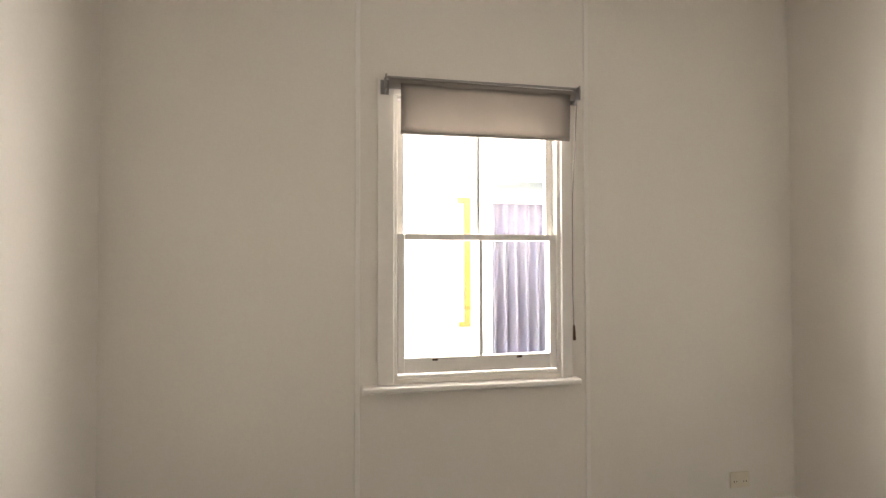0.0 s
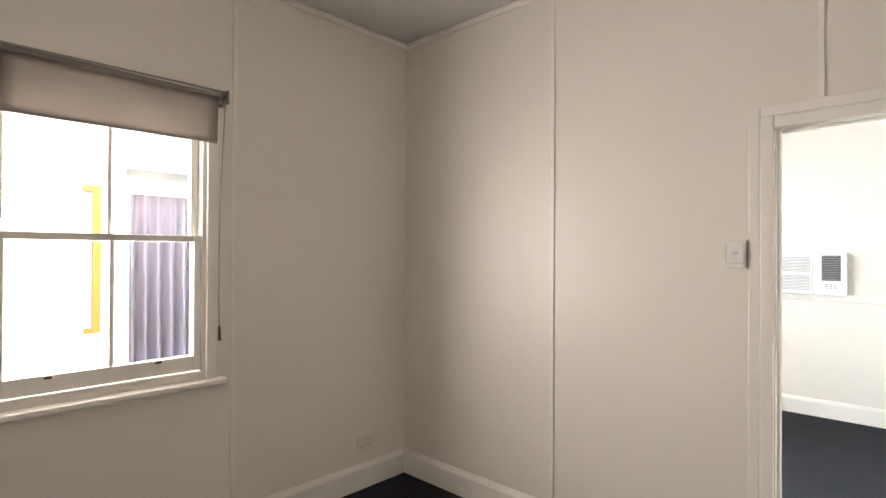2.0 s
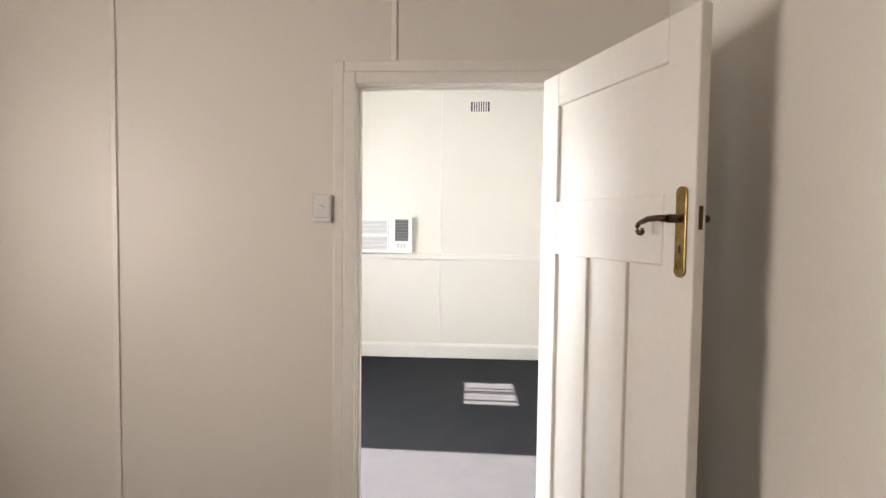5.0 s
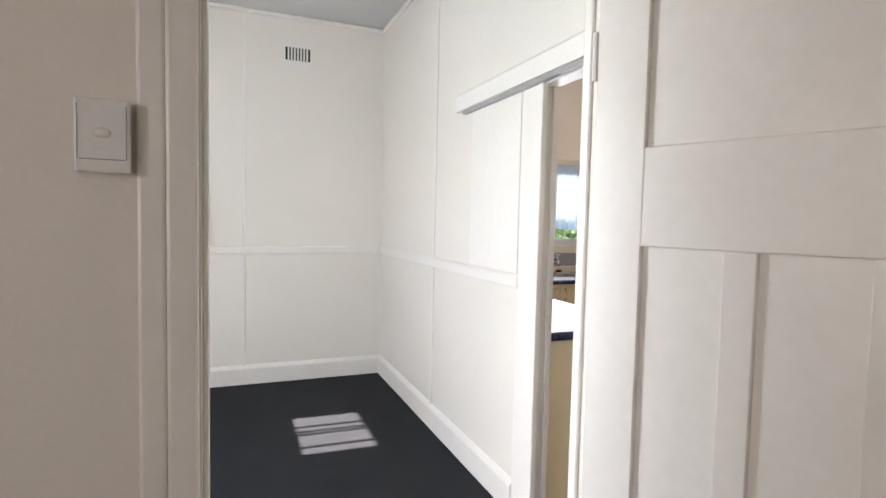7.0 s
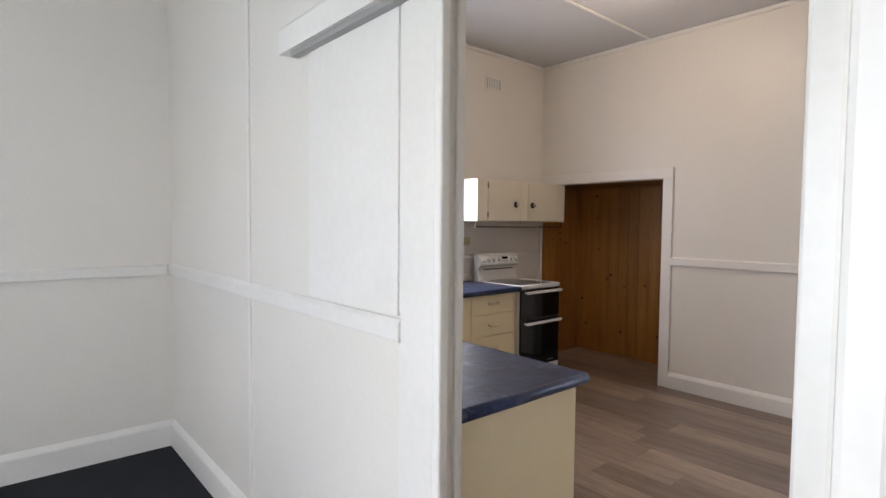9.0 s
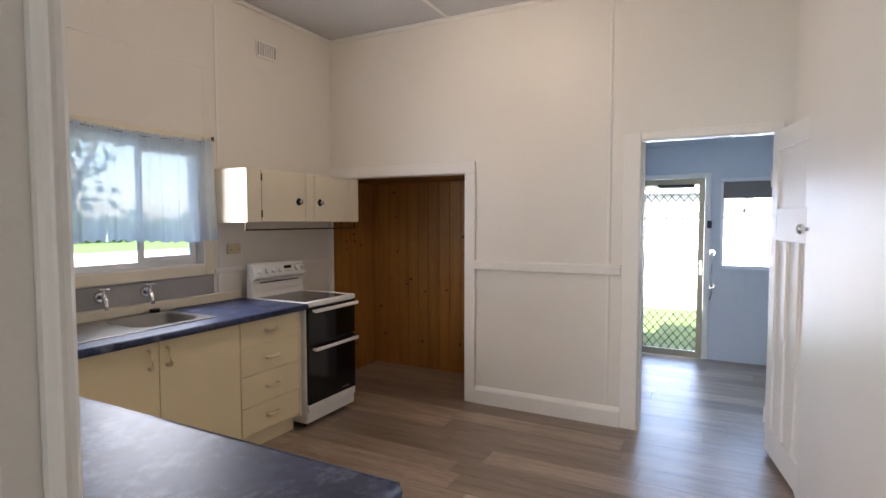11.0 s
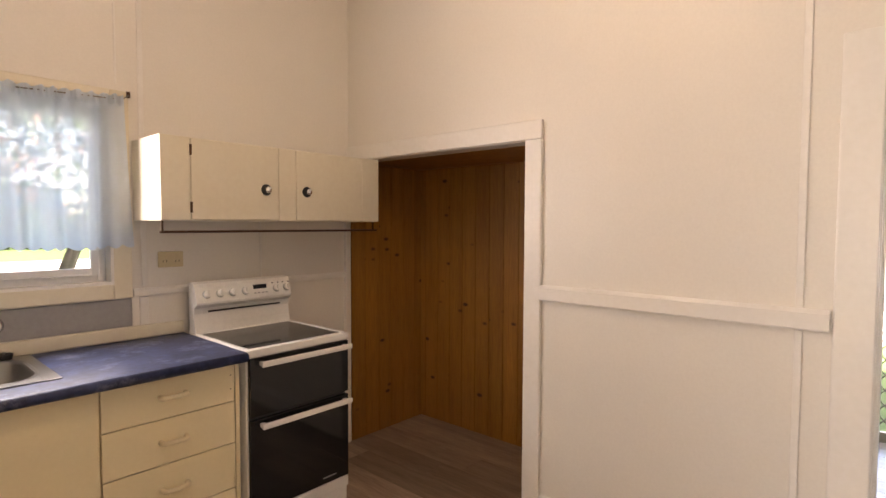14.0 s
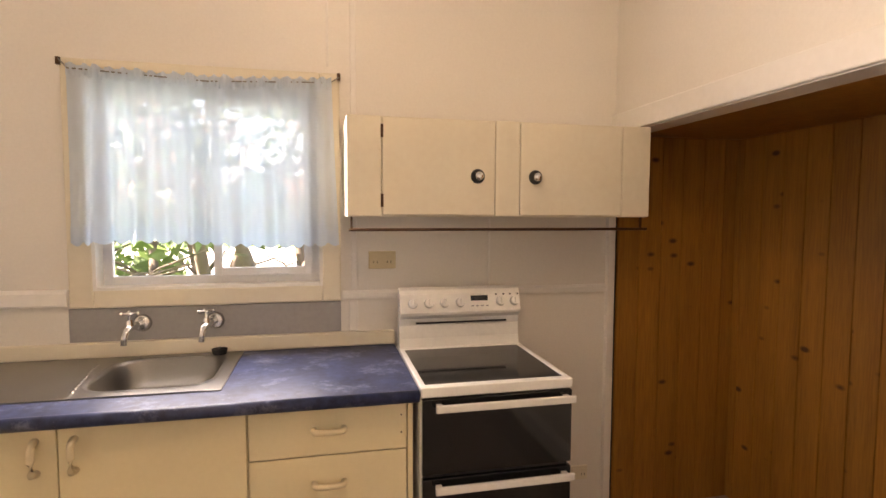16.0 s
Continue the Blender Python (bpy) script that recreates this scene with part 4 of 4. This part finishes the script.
for b in ((2.02, 2.107, FY - 0.022, FY, 1.102, 2.07), (2.988, 3.067, FY - 0.022, FY, 1.102, 2.07), (2.107, 2.988, FY - 0.022, FY, 1.102, 1.172), (2.107, 2.988, FY - 0.022, FY, 1.998, 2.07)):
    box(bm, *b, bev=0.006)
part("surround", bm, CREAM2, kw)
bm = bmesh.new()
for b in ((2.105, 2.118, FY - 0.02, FY + 0.13, 1.17, 2.0), (2.977, 2.99, FY - 0.02, FY + 0.13, 1.17, 2.0), (2.118, 2.977, FY - 0.02, FY + 0.13, 1.17, 1.183), (2.118, 2.977, FY - 0.02, FY + 0.13, 1.987, 2.0)):
    box(bm, *b)
part("reveal", bm, TRIM, kw)


def ali(x0, x1, z0, z1, y, w=0.03):
    bm = bmesh.new()
    box(bm, x0, x0 + w, y, y + 0.025, z0, z1, bev=0.002)
    box(bm, x1 - w, x1, y, y + 0.025, z0, z1, bev=0.002)
    box(bm, x0 + w, x1 - w, y, y + 0.025, z0, z0 + w, bev=0.002)
    box(bm, x0 + w, x1 - w, y, y + 0.025, z1 - w, z1, bev=0.002)
    return bm


part("outer_frame", ali(2.118, 2.977, 1.183, 1.987, FY + 0.055, 0.034), ALU, kw)
part("sliding_sash", ali(2.545, 2.945, 1.217, 1.955, FY + 0.03, 0.032), ALU, kw)
for a, b, y in ((2.15, 2.56, FY + 0.068), (2.575, 2.915, FY + 0.043)):
    g = part("pane", solid(a, b, y - 0.002, y + 0.002, 1.215, 1.957), GLASS, kw)
    g.visible_shadow = False

cu = thing("curtain", (2.55, 3.60, 2.05), "short sheer white voile curtain with scalloped hem", "curtain")
CYY = 3.612


def curtain_point(u, v):
    x = 2.055 + 0.985 * u + 0.030 * (u - 0.5) * v
    sag = 0.018 * math.sin(math.pi * u) * -1
    fold = 0.017 * math.sin(u * 43 + 1.2 * math.sin(u * 9)) + 0.009 * math.sin(u * 91 + 2)
    hem = 0.016 * abs(math.sin(u * 62)) - 0.012 * math.sin(u * 6.1)
    z = 2.018 + sag - v * (0.655 + hem + sag)
    return (x + 0.006 * math.sin(u * 30 + v * 2), CYY + fold * (0.45 + 0.75 * v), z)


bm = bmesh.new()
NU, NV = 160, 14
gv = [[bm.verts.new(curtain_point(i / NU, j / NV)) for i in range(NU + 1)] for j in range(NV + 1)]
for j in range(NV):
    for i in range(NU):
        bm.faces.new((gv[j][i], gv[j][i + 1], gv[j + 1][i + 1], gv[j + 1][i]))
part("voile", bm, SHEER, cu, smooth=True)
bm = bmesh.new()
gv = [[bm.verts.new(Vector(curtain_point(i / NU, 0.90 + 0.02 * j)) + Vector((0, -0.003, 0))) for i in range(NU + 1)] for j in range(6)]
for j in range(5):
    for i in range(NU):
        bm.faces.new((gv[j][i], gv[j][i + 1], gv[j + 1][i + 1], gv[j + 1][i]))
part("lace_hem", bm, SHEER, cu, "lace edged hem", smooth=True)
bm = bmesh.new()
gv = [[bm.verts.new(Vector(curtain_point(i / NU, 0.0)) + Vector((0, -0.004 + 0.008 * math.sin(i * 1.9), -0.022 + 0.045 * j / 3 + 0.006 * math.sin(i * 0.83)))) for i in range(NU + 1)] for j in range(4)]
for j in range(3):
    for i in range(NU):
        bm.faces.new((gv[j][i], gv[j][i + 1], gv[j + 1][i + 1], gv[j + 1][i]))
part("gathered_heading", bm, SHEER, cu, smooth=True)
part("wire", tube(bmesh.new(), [(2.022, 3.635, 2.062), (2.06, CYY, 2.023), (2.55, CYY, 2.001), (3.03, CYY, 2.023), (3.066, 3.635, 2.052)], 0.003, 6), STEEL, cu)
for x in (2.02, 3.064):
    part("hook", solid(x - 0.007, x + 0.007, 3.632, 3.645, 2.04, 2.068), BRONZE, cu)

cl = thing("ceiling_light", (3.08, 1.83, 3.12), "round ceiling light, switched on", "ceiling light")
part("base", rod(bmesh.new(), (3.08, 1.83, 3.12), (3.08, 1.83, 3.085), 0.11, seg=28), TRIM, cl)
part("lit_bulb", ball(bmesh.new(), (3.08, 1.83, 3.045), 0.045), LIT, cl, "glowing warm bulb", smooth=True)

# ---- porch door leaf ----
LEAF2 = panel_leaf("door_2", (KX1 - 0.022, 0.175, 0), 190, 0.79, 2.02, "cream four-panel timber door standing open")
for side in (-1, 1):
    y = 0.0 if side < 0 else 0.036
    bm = bmesh.new()
    box(bm, 0.715, 0.745, *sorted((y, y + side * 0.004)), 1.33, 1.50, bev=0.0015)
    kp = part("handle_plate", bm, CHROME, LEAF2, "chrome knob plate", local=True)
    bm = bmesh.new()
    rod(bm, (0.73, y, 1.44), (0.73, y + side * 0.04, 1.44), 0.009)
    ball(bm, (0.73, y + side * 0.055, 1.44), 0.027, 1, 0.75, 1)
    part("door_knob", bm, CHROME, kp, "round chrome knob", local=True, smooth=True)

# ---- porch ----
sd = thing("screen_door", (PX1, 0.92, 0), "bronze aluminium security screen door with diamond grille", "screen door", kind="structure")
a0, a1 = 0.602, 1.243
bm = bmesh.new()
xx = PX1 - 0.012
for b in ((a0, a0 + 0.055, 0.004, 1.925), (a1 - 0.055, a1, 0.004, 1.925), (a0 + 0.055, a1 - 0.055, 0.004, 0.075), (a0 + 0.055, a1 - 0.055, 1.865, 1.925)):
    box(bm, xx - 0.012, xx + 0.018, b[0], b[1], b[2], b[3], bev=0.003)
part("door_frame", bm, BRONZEFR, sd)
bm = bmesh.new()
sp = 0.082
yy0, yy1, zz0, zz1 = a0 + 0.05, a1 - 0.05, 0.07, 1.87
ww, hh = yy1 - yy0, zz1 - zz0
i = -int(hh / sp) - 2
while i * sp < ww + hh:
    for s in (1, -1):
        # a line y = c + s * (z - zz0) * 0.8, clipped to the frame
        c = yy0 + i * sp if s > 0 else yy1 - i * sp
        za, zb = zz0, zz1
        ends = sorted((((yy0 - c) / (0.8 * s) + zz0), ((yy1 - c) / (0.8 * s) + zz0)))
        za, zb = max(za, ends[0]), min(zb, ends[1])
        if zb - za > 0.02:
            rod(bm, (xx + s * 0.002, c + s * 0.8 * (za - zz0), za), (xx + s * 0.002, c + s * 0.8 * (zb - zz0), zb), 0.0045, seg=5)
    i += 1
part("diamond_grille", bm, GRILLE, sd)
bm = solid(xx - 0.05, xx - 0.012, a0 + 0.10, a0 + 0.46, 1.83, 1.865, bev=0.004)
box(bm, xx - 0.04, xx - 0.03, a0 + 0.30, a0 + 0.58, 1.85, 1.86)
part("door_closer", bm, BLACK, sd, "black door closer")
bm = solid(xx - 0.03, xx - 0.012, a0 + 0.012, a0 + 0.04, 0.90, 1.06, bev=0.003)
rod(bm, (xx - 0.045, a0 + 0.026, 0.99), (xx - 0.045, a0 + 0.13, 0.99), 0.007, seg=8)
part("lock", bm, CHROME, sd, "metal lock and lever")
frame_trim("trim_screen_door", "pale painted architrave of the screen door", [(PX1 - 0.015, PX1, 0.545, 0.600, 0, 1.98), (PX1 - 0.015, PX1, 0.600, 1.30, 1.93, 1.98), (PX1 - 0.015, PX1, 1.246, 1.30, 0, 1.93)])
gr = thing("grab_rail", (PX1, 0.525, 0.65), "white grab rail on the wall beside the screen door", "grab rail")
part("rail", tube(bmesh.new(), [(PX1, 0.525, 1.14), (PX1 - 0.05, 0.525, 1.13), (PX1 - 0.06, 0.525, 1.08), (PX1 - 0.06, 0.523, 0.85), (PX1 - 0.05, 0.522, 0.80), (PX1, 0.522, 0.79)], 0.015, 10), WHITEPL, gr, smooth=True)
for z in (1.14, 0.79):
    part("flange", rod(bmesh.new(), (PX1, 0.524, z), (PX1 - 0.008, 0.524, z), 0.035, seg=16), CHROME, gr)
part("strap", tube(bmesh.new(), [(PX1 - 0.03, 0.52, 0.80), (PX1 - 0.035, 0.515, 0.72), (PX1 - 0.02, 0.535, 0.64)], 0.008, 6), GREYPRINT, gr)
wl = thing("wall_catch", (PX1, 0.555, 1.42), "small dark door catch on the wall", "catch")
part("catch_body", solid(PX1 - 0.035, PX1 - 0.014, 0.53, 0.575, 1.40, 1.48, bev=0.004), BLACK, wl)
pw_ = thing("window_4", (PX1, -0.05, 0.97), "white sliding porch window with grey blind", "window", kind="structure")
bm = bmesh.new()
for b in ((-0.55, 0.45, 0.985, 1.01), (-0.55, 0.45, 1.89, 1.92), (0.42, 0.45, 1.01, 1.89), (-0.55, -0.52, 1.01, 1.89), (-0.12, -0.08, 1.01, 1.89)):
    box(bm, PX1 + 0.03, PX1 + 0.07, *b, bev=0.003)
part("window_frame", bm, ALU, pw_)
for a, b in ((-0.52, -0.12), (-0.08, 0.42)):
    g = part("pane", solid(PX1 + 0.048, PX1 + 0.052, a, b, 1.01, 1.89), GLASS, pw_)
    g.visible_shadow = False
part("sill", solid(PX1 - 0.03, PX1 + 0.03, -0.58, 0.48, 0.955, 0.984, bev=0.004), PORCH, pw_)
rb2 = thing("roller_blind", (PX1 - 0.04, -0.05, 1.9), "grey roller blind pulled down a little on the porch window", "blind")
part("roll", rod(bmesh.new(), (PX1 - 0.035, -0.56, 1.90), (PX1 - 0.035, 0.46, 1.90), 0.02, seg=14), ALU, rb2, smooth=True)
part("fabric", solid(PX1 - 0.018, PX1 - 0.016, -0.53, 0.43, 1.72, 1.89), BLIND, rb2)
part("bottom_rail", solid(PX1 - 0.022, PX1 - 0.012, -0.53, 0.43, 1.71, 1.725, bev=0.002), BLIND, rb2)
for y in (0.45, -0.6):
    strip("trim_porch", PX1 - 0.006, PX1, y + 0.01 if y < 0 else 0.21, y + 0.03 if y < 0 else 0.23, 0.0 if y < 0 else 0.0, 0.95, mat=PORCH)
strip("trim_porch", PX1 - 0.006, PX1, 0.21, 0.23, 1.96, 2.42, mat=PORCH)
strip("trim_porch", PX1 - 0.02, PX1, -1.68, 1.38, 2.28, 2.33, mat=PORCH)
# added batten for a bright strip that is light on the door head lining
flu = thing("bright_strip_batten", (5.6, 0.5, 2.40), "white batten and tube added for a bright strip of light at the porch door head", "ceiling light")
part("batten", solid(5.0, 5.05, -0.3, 0.9, 2.385, 2.42, bev=0.004), WHITEPL, flu)
part("tube", rod(bmesh.new(), (5.025, -0.28, 2.37), (5.025, 0.88, 2.37), 0.013, seg=10), WHITEPL, flu, smooth=True)

# ---- outdoors ----
GZ = -0.45
bm = bmesh.new()
bmesh.ops.create_grid(bm, x_segments=2, y_segments=2, size=400, matrix=Matrix.Translation((0, 0, GZ)))
structure("ground", bm, GRASS, "green lawn and grass", "ground")
structure("road", solid(-80, 90, 15.0, 33.0, GZ + 0.004, GZ + 0.02), ROAD, "pale concrete road beyond the garden", "road")

nb = thing("neighbour_house", (-4.8, -1.5, GZ), "white weatherboard house close to the bedroom window", "house")
for i in range(24):
    z = GZ + i * 0.155
    bm = bmesh.new()
    holes = (0.62, 2.06)
    segs = [(-6.5, -1.24), (-0.60, 0.05)] if holes[0] - 0.15 < z < holes[1] else [(-6.5, 0.05)]
    if 0.6 < z < 2.0:
        segs = [(-6.5, -1.24), (-0.60, 0.05)]
    for a, b in segs:
        extrude_profile(bm, [(-4.72, z), (-4.683, z), (-4.70, z + 0.158), (-4.72, z + 0.158)], "y", a, b)
    part("weatherboard", bm, HOUSEW, nb)
bm = solid(-7.5, -4.72, -6.5, -1.24, GZ, 3.3)
box(bm, -7.5, -4.72, -0.60, 0.05, GZ, 3.3)
box(bm, -7.5, -4.95, -1.24, -0.60, GZ, 3.3)
part("wall", bm, HOUSEW, nb)
# unseen eave, added with the wall's height to keep sun off the bedroom window
part("sun_stop_eave", solid(-7.8, -4.5, -6.8, 0.2, 3.3, 3.42), ROOF, nb)
nw = part("window", solid(-4.715, -4.66, -1.262, -1.222, 0.58, 2.10), HOUSEW, nb)
part("frame", solid(-4.715, -4.66, -0.62, -0.58, 0.58, 2.10), HOUSEW, nw)
part("frame", solid(-4.715, -4.66, -1.222, -0.62, 2.05, 2.10), HOUSEW, nw)
part("frame", solid(-4.715, -4.64, -1.262, -0.58, 0.55, 0.58), HOUSEW, nw)
ot = thing("timber_post", (-4.66, -1.43, 0.95), "orange stained timber board fixed on the white wall", "post")
bm = solid(-4.683, -4.65, -1.462, -1.41, 0.95, 2.03, bev=0.004)
box(bm, -4.683, -4.65, -1.52, -1.462, 1.985, 2.03)
box(bm, -4.683, -4.65, -1.51, -1.462, 0.95, 0.985)
part("board", bm, ORANGE, ot)
dp = thing("curtain", (-4.78, -0.95, 0.62), "long lilac grey drape in the opposite window", "curtain")
bm = bmesh.new()
gv = [[bm.verts.new((-4.77 + 0.03 * math.sin(i * 0.62) * (0.7 + 0.3 * j), -1.21 + 0.58 * i / 60, 2.0 - 1.36 * j / 6)) for i in range(61)] for j in range(7)]
for j in range(6):
    for i in range(60):
        bm.faces.new((gv[j][i], gv[j][i + 1], gv[j + 1][i + 1], gv[j + 1][i]))
bmesh.ops.solidify(bm, geom=bm.faces[:], thickness=0.004)
part("drape", bm, DRAPE, dp, smooth=True)
part("curtain_rod", rod(bmesh.new(), (-4.77, -1.24, 2.005), (-4.77, -0.60, 2.005), 0.012, seg=10), WHITEPL, dp)

# fence behind the porch
fn = thing("fence", (13.0, 0, GZ), "white sheet steel garden fence with a capping rail", "fence")
for i in range(12):
    y = -9 + i * 2.0
    bm = solid(12.98, 13.02, y + 0.03, y + 1.97, GZ, 1.55)
    part("fence_panel", bm, FENCE, fn)
    part("post", solid(12.94, 13.04, y - 0.03, y + 0.03, GZ, 1.6), FENCE, fn)
part("capping", solid(12.93, 13.05, -9, 15, 1.55, 1.62), ROOF, fn)
sh = thing("shed", (17.5, 2.5, GZ), "white walled shed with a grey roof beyond the fence", "shed")
part("wall", solid(16.2, 19, 0.6, 4.2, GZ, 2.2), FENCE, sh)
part("roof", solid(15.9, 19.3, 0.3, 4.5, 2.2, 2.32), ROOF, sh)
hh_ = thing("house", (3, 56, GZ), "pale house with a grey roof across the road", "house")
hw = part("wall", solid(-8, 14, 52, 60, GZ, 4.2), BLUEW, hh_)
bm = bmesh.new()
extrude_profile(bm, [(51.2, 4.2), (56, 7.2), (60.8, 4.2)], "x", -8.8, 14.8)
part("roof", bm, ROOF, hh_)
for x in (-2.5, 1.5, 6.0):
    w = part("window", solid(x, x + 1.5, 51.94, 52.0, 0.6, 2.6), WHITEPL, hh_)
    part("pane", solid(x + 0.08, x + 1.42, 51.9, 51.94, 0.7, 2.5), GLASSBLK, w)


def tree(loc, h, spread, leaf_mat, label, n_leaf, seed, stems=4, low=0.9, size=0.10):
    rnd = random.Random(seed)
    t = thing("tree", loc, label, "tree")
    tips = []
    bm = bmesh.new()
    for s in range(stems):
        a = 2 * math.pi * s / stems + rnd.uniform(-0.4, 0.4)
        p = Vector((0.10 * math.cos(a), 0.10 * math.sin(a), 0))
        pts, rad = [p.copy()], [0.085]
        for i in range(1, 7):
            f = i / 6
            p = p + Vector((math.cos(a) * spread * 0.14 + rnd.uniform(-0.07, 0.07), math.sin(a) * spread * 0.14 + rnd.uniform(-0.07, 0.07), h / 6))
            pts.append(p.copy())
            rad.append(0.085 * (1 - f) + 0.012)
        tube(bm, pts, rad, 7)
        for q in pts[2:]:
            for _ in range(3):
                e = q + Vector((rnd.uniform(-1, 1) * spread * 0.45, rnd.uniform(-1, 1) * spread * 0.45, rnd.uniform(0.0, 0.5)))
                tube(bm, [q, (q + e) / 2 + Vector((0, 0, 0.06)), e], [0.022, 0.013, 0.006], 5)
                tips.append(e)
                tips.append((q + e) / 2)
    part("trunk", bm, BARK, t, local=True, smooth=True)
    verts, faces = [], []
    for _ in range(n_leaf):
        c = rnd.choice(tips) + Vector((rnd.gauss(0, 0.22), rnd.gauss(0, 0.22), rnd.gauss(0, 0.18)))
        if c.z < low:
            continue
        u = Vector((rnd.gauss(0, 1), rnd.gauss(0, 1), rnd.gauss(0, 1))).normalized()
        v = u.cross(Vector((rnd.gauss(0, 1), rnd.gauss(0, 1), rnd.gauss(0, 1)))).normalized()
        s = size * rnd.uniform(0.5, 1.1)
        b = len(verts)
        verts += [c - u * s, c + v * s * 0.45, c + u * s, c - v * s * 0.45]
        faces.append((b, b + 1, b + 2, b + 3))
    me = bpy.data.meshes.new("crown")
    me.from_pydata([tuple(v) for v in verts], [], faces)
    me.materials.append(leaf_mat)
    o = new("crown", me)
    o.parent = t


tree((1.35, 7.2, GZ), 3.4, 2.0, LEAF, "bushy green garden tree with several trunks", 2000, 3, 4, 1.55)
tree((2.08, 7.4, GZ), 3.5, 1.6, PINK, "small tree with pinkish leaves and dark trunks", 1700, 5, 3, 1.85)
tree((2.78, 7.1, GZ), 3.6, 1.8, LEAF, "small green garden tree with dark trunks", 1500, 8, 3, 1.9)
tree((-1.2, 10.5, GZ), 3.8, 2.6, LEAF, "bushy green garden tree", 3600, 9, 4, 1.0)
gar = thing("garage", (14.5, -4.5, GZ), "white walled garage beside the fence", "garage")
part("wall", solid(12.9, 17, -9, -0.15, GZ, 2.9), FENCE, gar)
part("roof", solid(12.5, 17.4, -9.3, 0.1, 2.9, 3.0), ROOF, gar)
part("wall_rail", solid(12.88, 12.9, -9, -0.15, 1.56, 1.60), ROOF, gar)
unit = thing("outdoor_unit", (11.5, -0.9, GZ), "pale grey outdoor box unit standing on the lawn", "outdoor unit")
part("cabinet", solid(11.2, 11.7, -1.6, -0.55, GZ, 0.42, bev=0.02), PORCH, unit)
part("dark_grille", solid(11.19, 11.2, -1.5, -1.1, -0.1, 0.3), BLACK, unit)
tree((19.0, -2.8, GZ), 4.2, 2.8, LEAF, "tall green tree behind the fence", 3600, 12, 4, 1.6, 0.16)
tree((16.5, 7.0, GZ), 4.6, 3.0, LEAF, "tall green tree behind the fence", 3600, 14, 4, 1.6, 0.16)


def hedge(name, x0, x1, y, h, n_, mat, label, seed):
    rnd = random.Random(seed)
    verts, faces = [], []
    for _ in range(n_):
        x = rnd.uniform(x0, x1)
        top = h * (0.75 + 0.25 * math.sin(x * 1.7) * math.sin(x * 0.63 + 1))
        c = Vector((x, y + rnd.gauss(0, 0.35), GZ + top * rnd.random() ** 0.7))
        u = Vector((rnd.gauss(0, 1), rnd.gauss(0, 1), rnd.gauss(0, 1))).normalized()
        v = u.cross(Vector((0.3, 1, 0.2))).normalized()
        s = rnd.uniform(0.05, 0.11) * (3.0 if y > 30 else 1.0)
        b = len(verts)
        verts += [c - u * s, c + v * s * 0.5, c + u * s, c - v * s * 0.5]
        faces.append((b, b + 1, b + 2, b + 3))
    me = bpy.data.meshes.new(name)
    me.from_pydata([tuple(v) for v in verts], [], faces)
    me.materials.append(mat)
    tagged(new(name, me), label, "shrubs", "", "stuff")


hedge("shrubs", -6, 1.25, 8.6, 1.45, 5000, LEAF, "low green garden shrubs", 21)
hedge("far_hedge", -40, 60, 48, 3.0, 14000, LEAF, "far green hedge across the road", 22)

# ---- pieces of floors and panelled walls ----


def plank_mesh(w, l):
    bm = bmesh.new()
    box(bm, 0, w - 0.002, 0, l - 0.002, -0.008, 0.0)
    return finish("plank", bm, PLANK)


def lay_floor(x0, x1, y0, y1):
    w, L = 0.19, 1.22
    rnd = random.Random(4)
    cache = {}
    n_ = int(math.ceil((x1 - x0) / w))
    for i in range(n_):
        y = y0 - rnd.uniform(0, L)
        wd = min(w, x1 - (x0 + i * w))
        while y < y1:
            a, b = max(y, y0), min(y + L, y1)
            if b - a > 0.03:
                key = (round(wd, 2), round((b - a) / 0.1) * 0.1 if b - a < L - 0.01 else L)
                ln = b - a
                if key[1] == L:
                    me = cache.setdefault(key, None) or plank_mesh(wd, L)
                    cache[key] = me
                else:
                    me = plank_mesh(wd, ln)
                o = new("plank", me)
                o.location = (x0 + i * w, a, 0)
                o.parent = floor_k
            y += L


lay_floor(0.742, PX1, -1.68, FY)


def board(axis, u0, u1, at, z0, z1, parent, proud):
    bm = bmesh.new()
    w = u1 - u0 - 0.001
    pr = [(0, 0), (0, 0.003), (0.0025, 0.012), (w - 0.0025, 0.012), (w, 0.003), (w, 0)]
    A = [bm.verts.new((u, d * proud, 0)) for u, d in pr]
    B = [bm.verts.new((u, d * proud, z1 - z0)) for u, d in pr]
    for i in range(6):
        bm.faces.new((A[i], A[(i + 1) % 6], B[(i + 1) % 6], B[i]))
    bm.faces.new(A[::-1])
    bm.faces.new(B)
    if axis == "y":
        bm.transform(Matrix(((0, 1, 0, 0), (1, 0, 0, 0), (0, 0, 1, 0), (0, 0, 0, 1))))
    bmesh.ops.recalc_face_normals(bm, faces=bm.faces[:])
    o = new("pine_board", finish("pine_board", bm, PINE))
    o.location = (u0, at, z0) if axis == "x" else (at, u0, z0)
    o.parent = parent


W = 0.118
y = 2.184
while y < 3.65:
    board("y", y, min(y + W, 3.655), 5.066, 0.0, 1.858, ab, -1)
    y += W
x = 4.39
while x < 5.05:
    board("x", x, min(x + W, 5.054), 3.655, 0.0, 1.857, afr, -1)
    x += W
x = 4.485
while x < 5.05:
    board("x", x, min(x + W, 5.054), 2.184, 0.0, 1.858, asd, 1)
    x += W
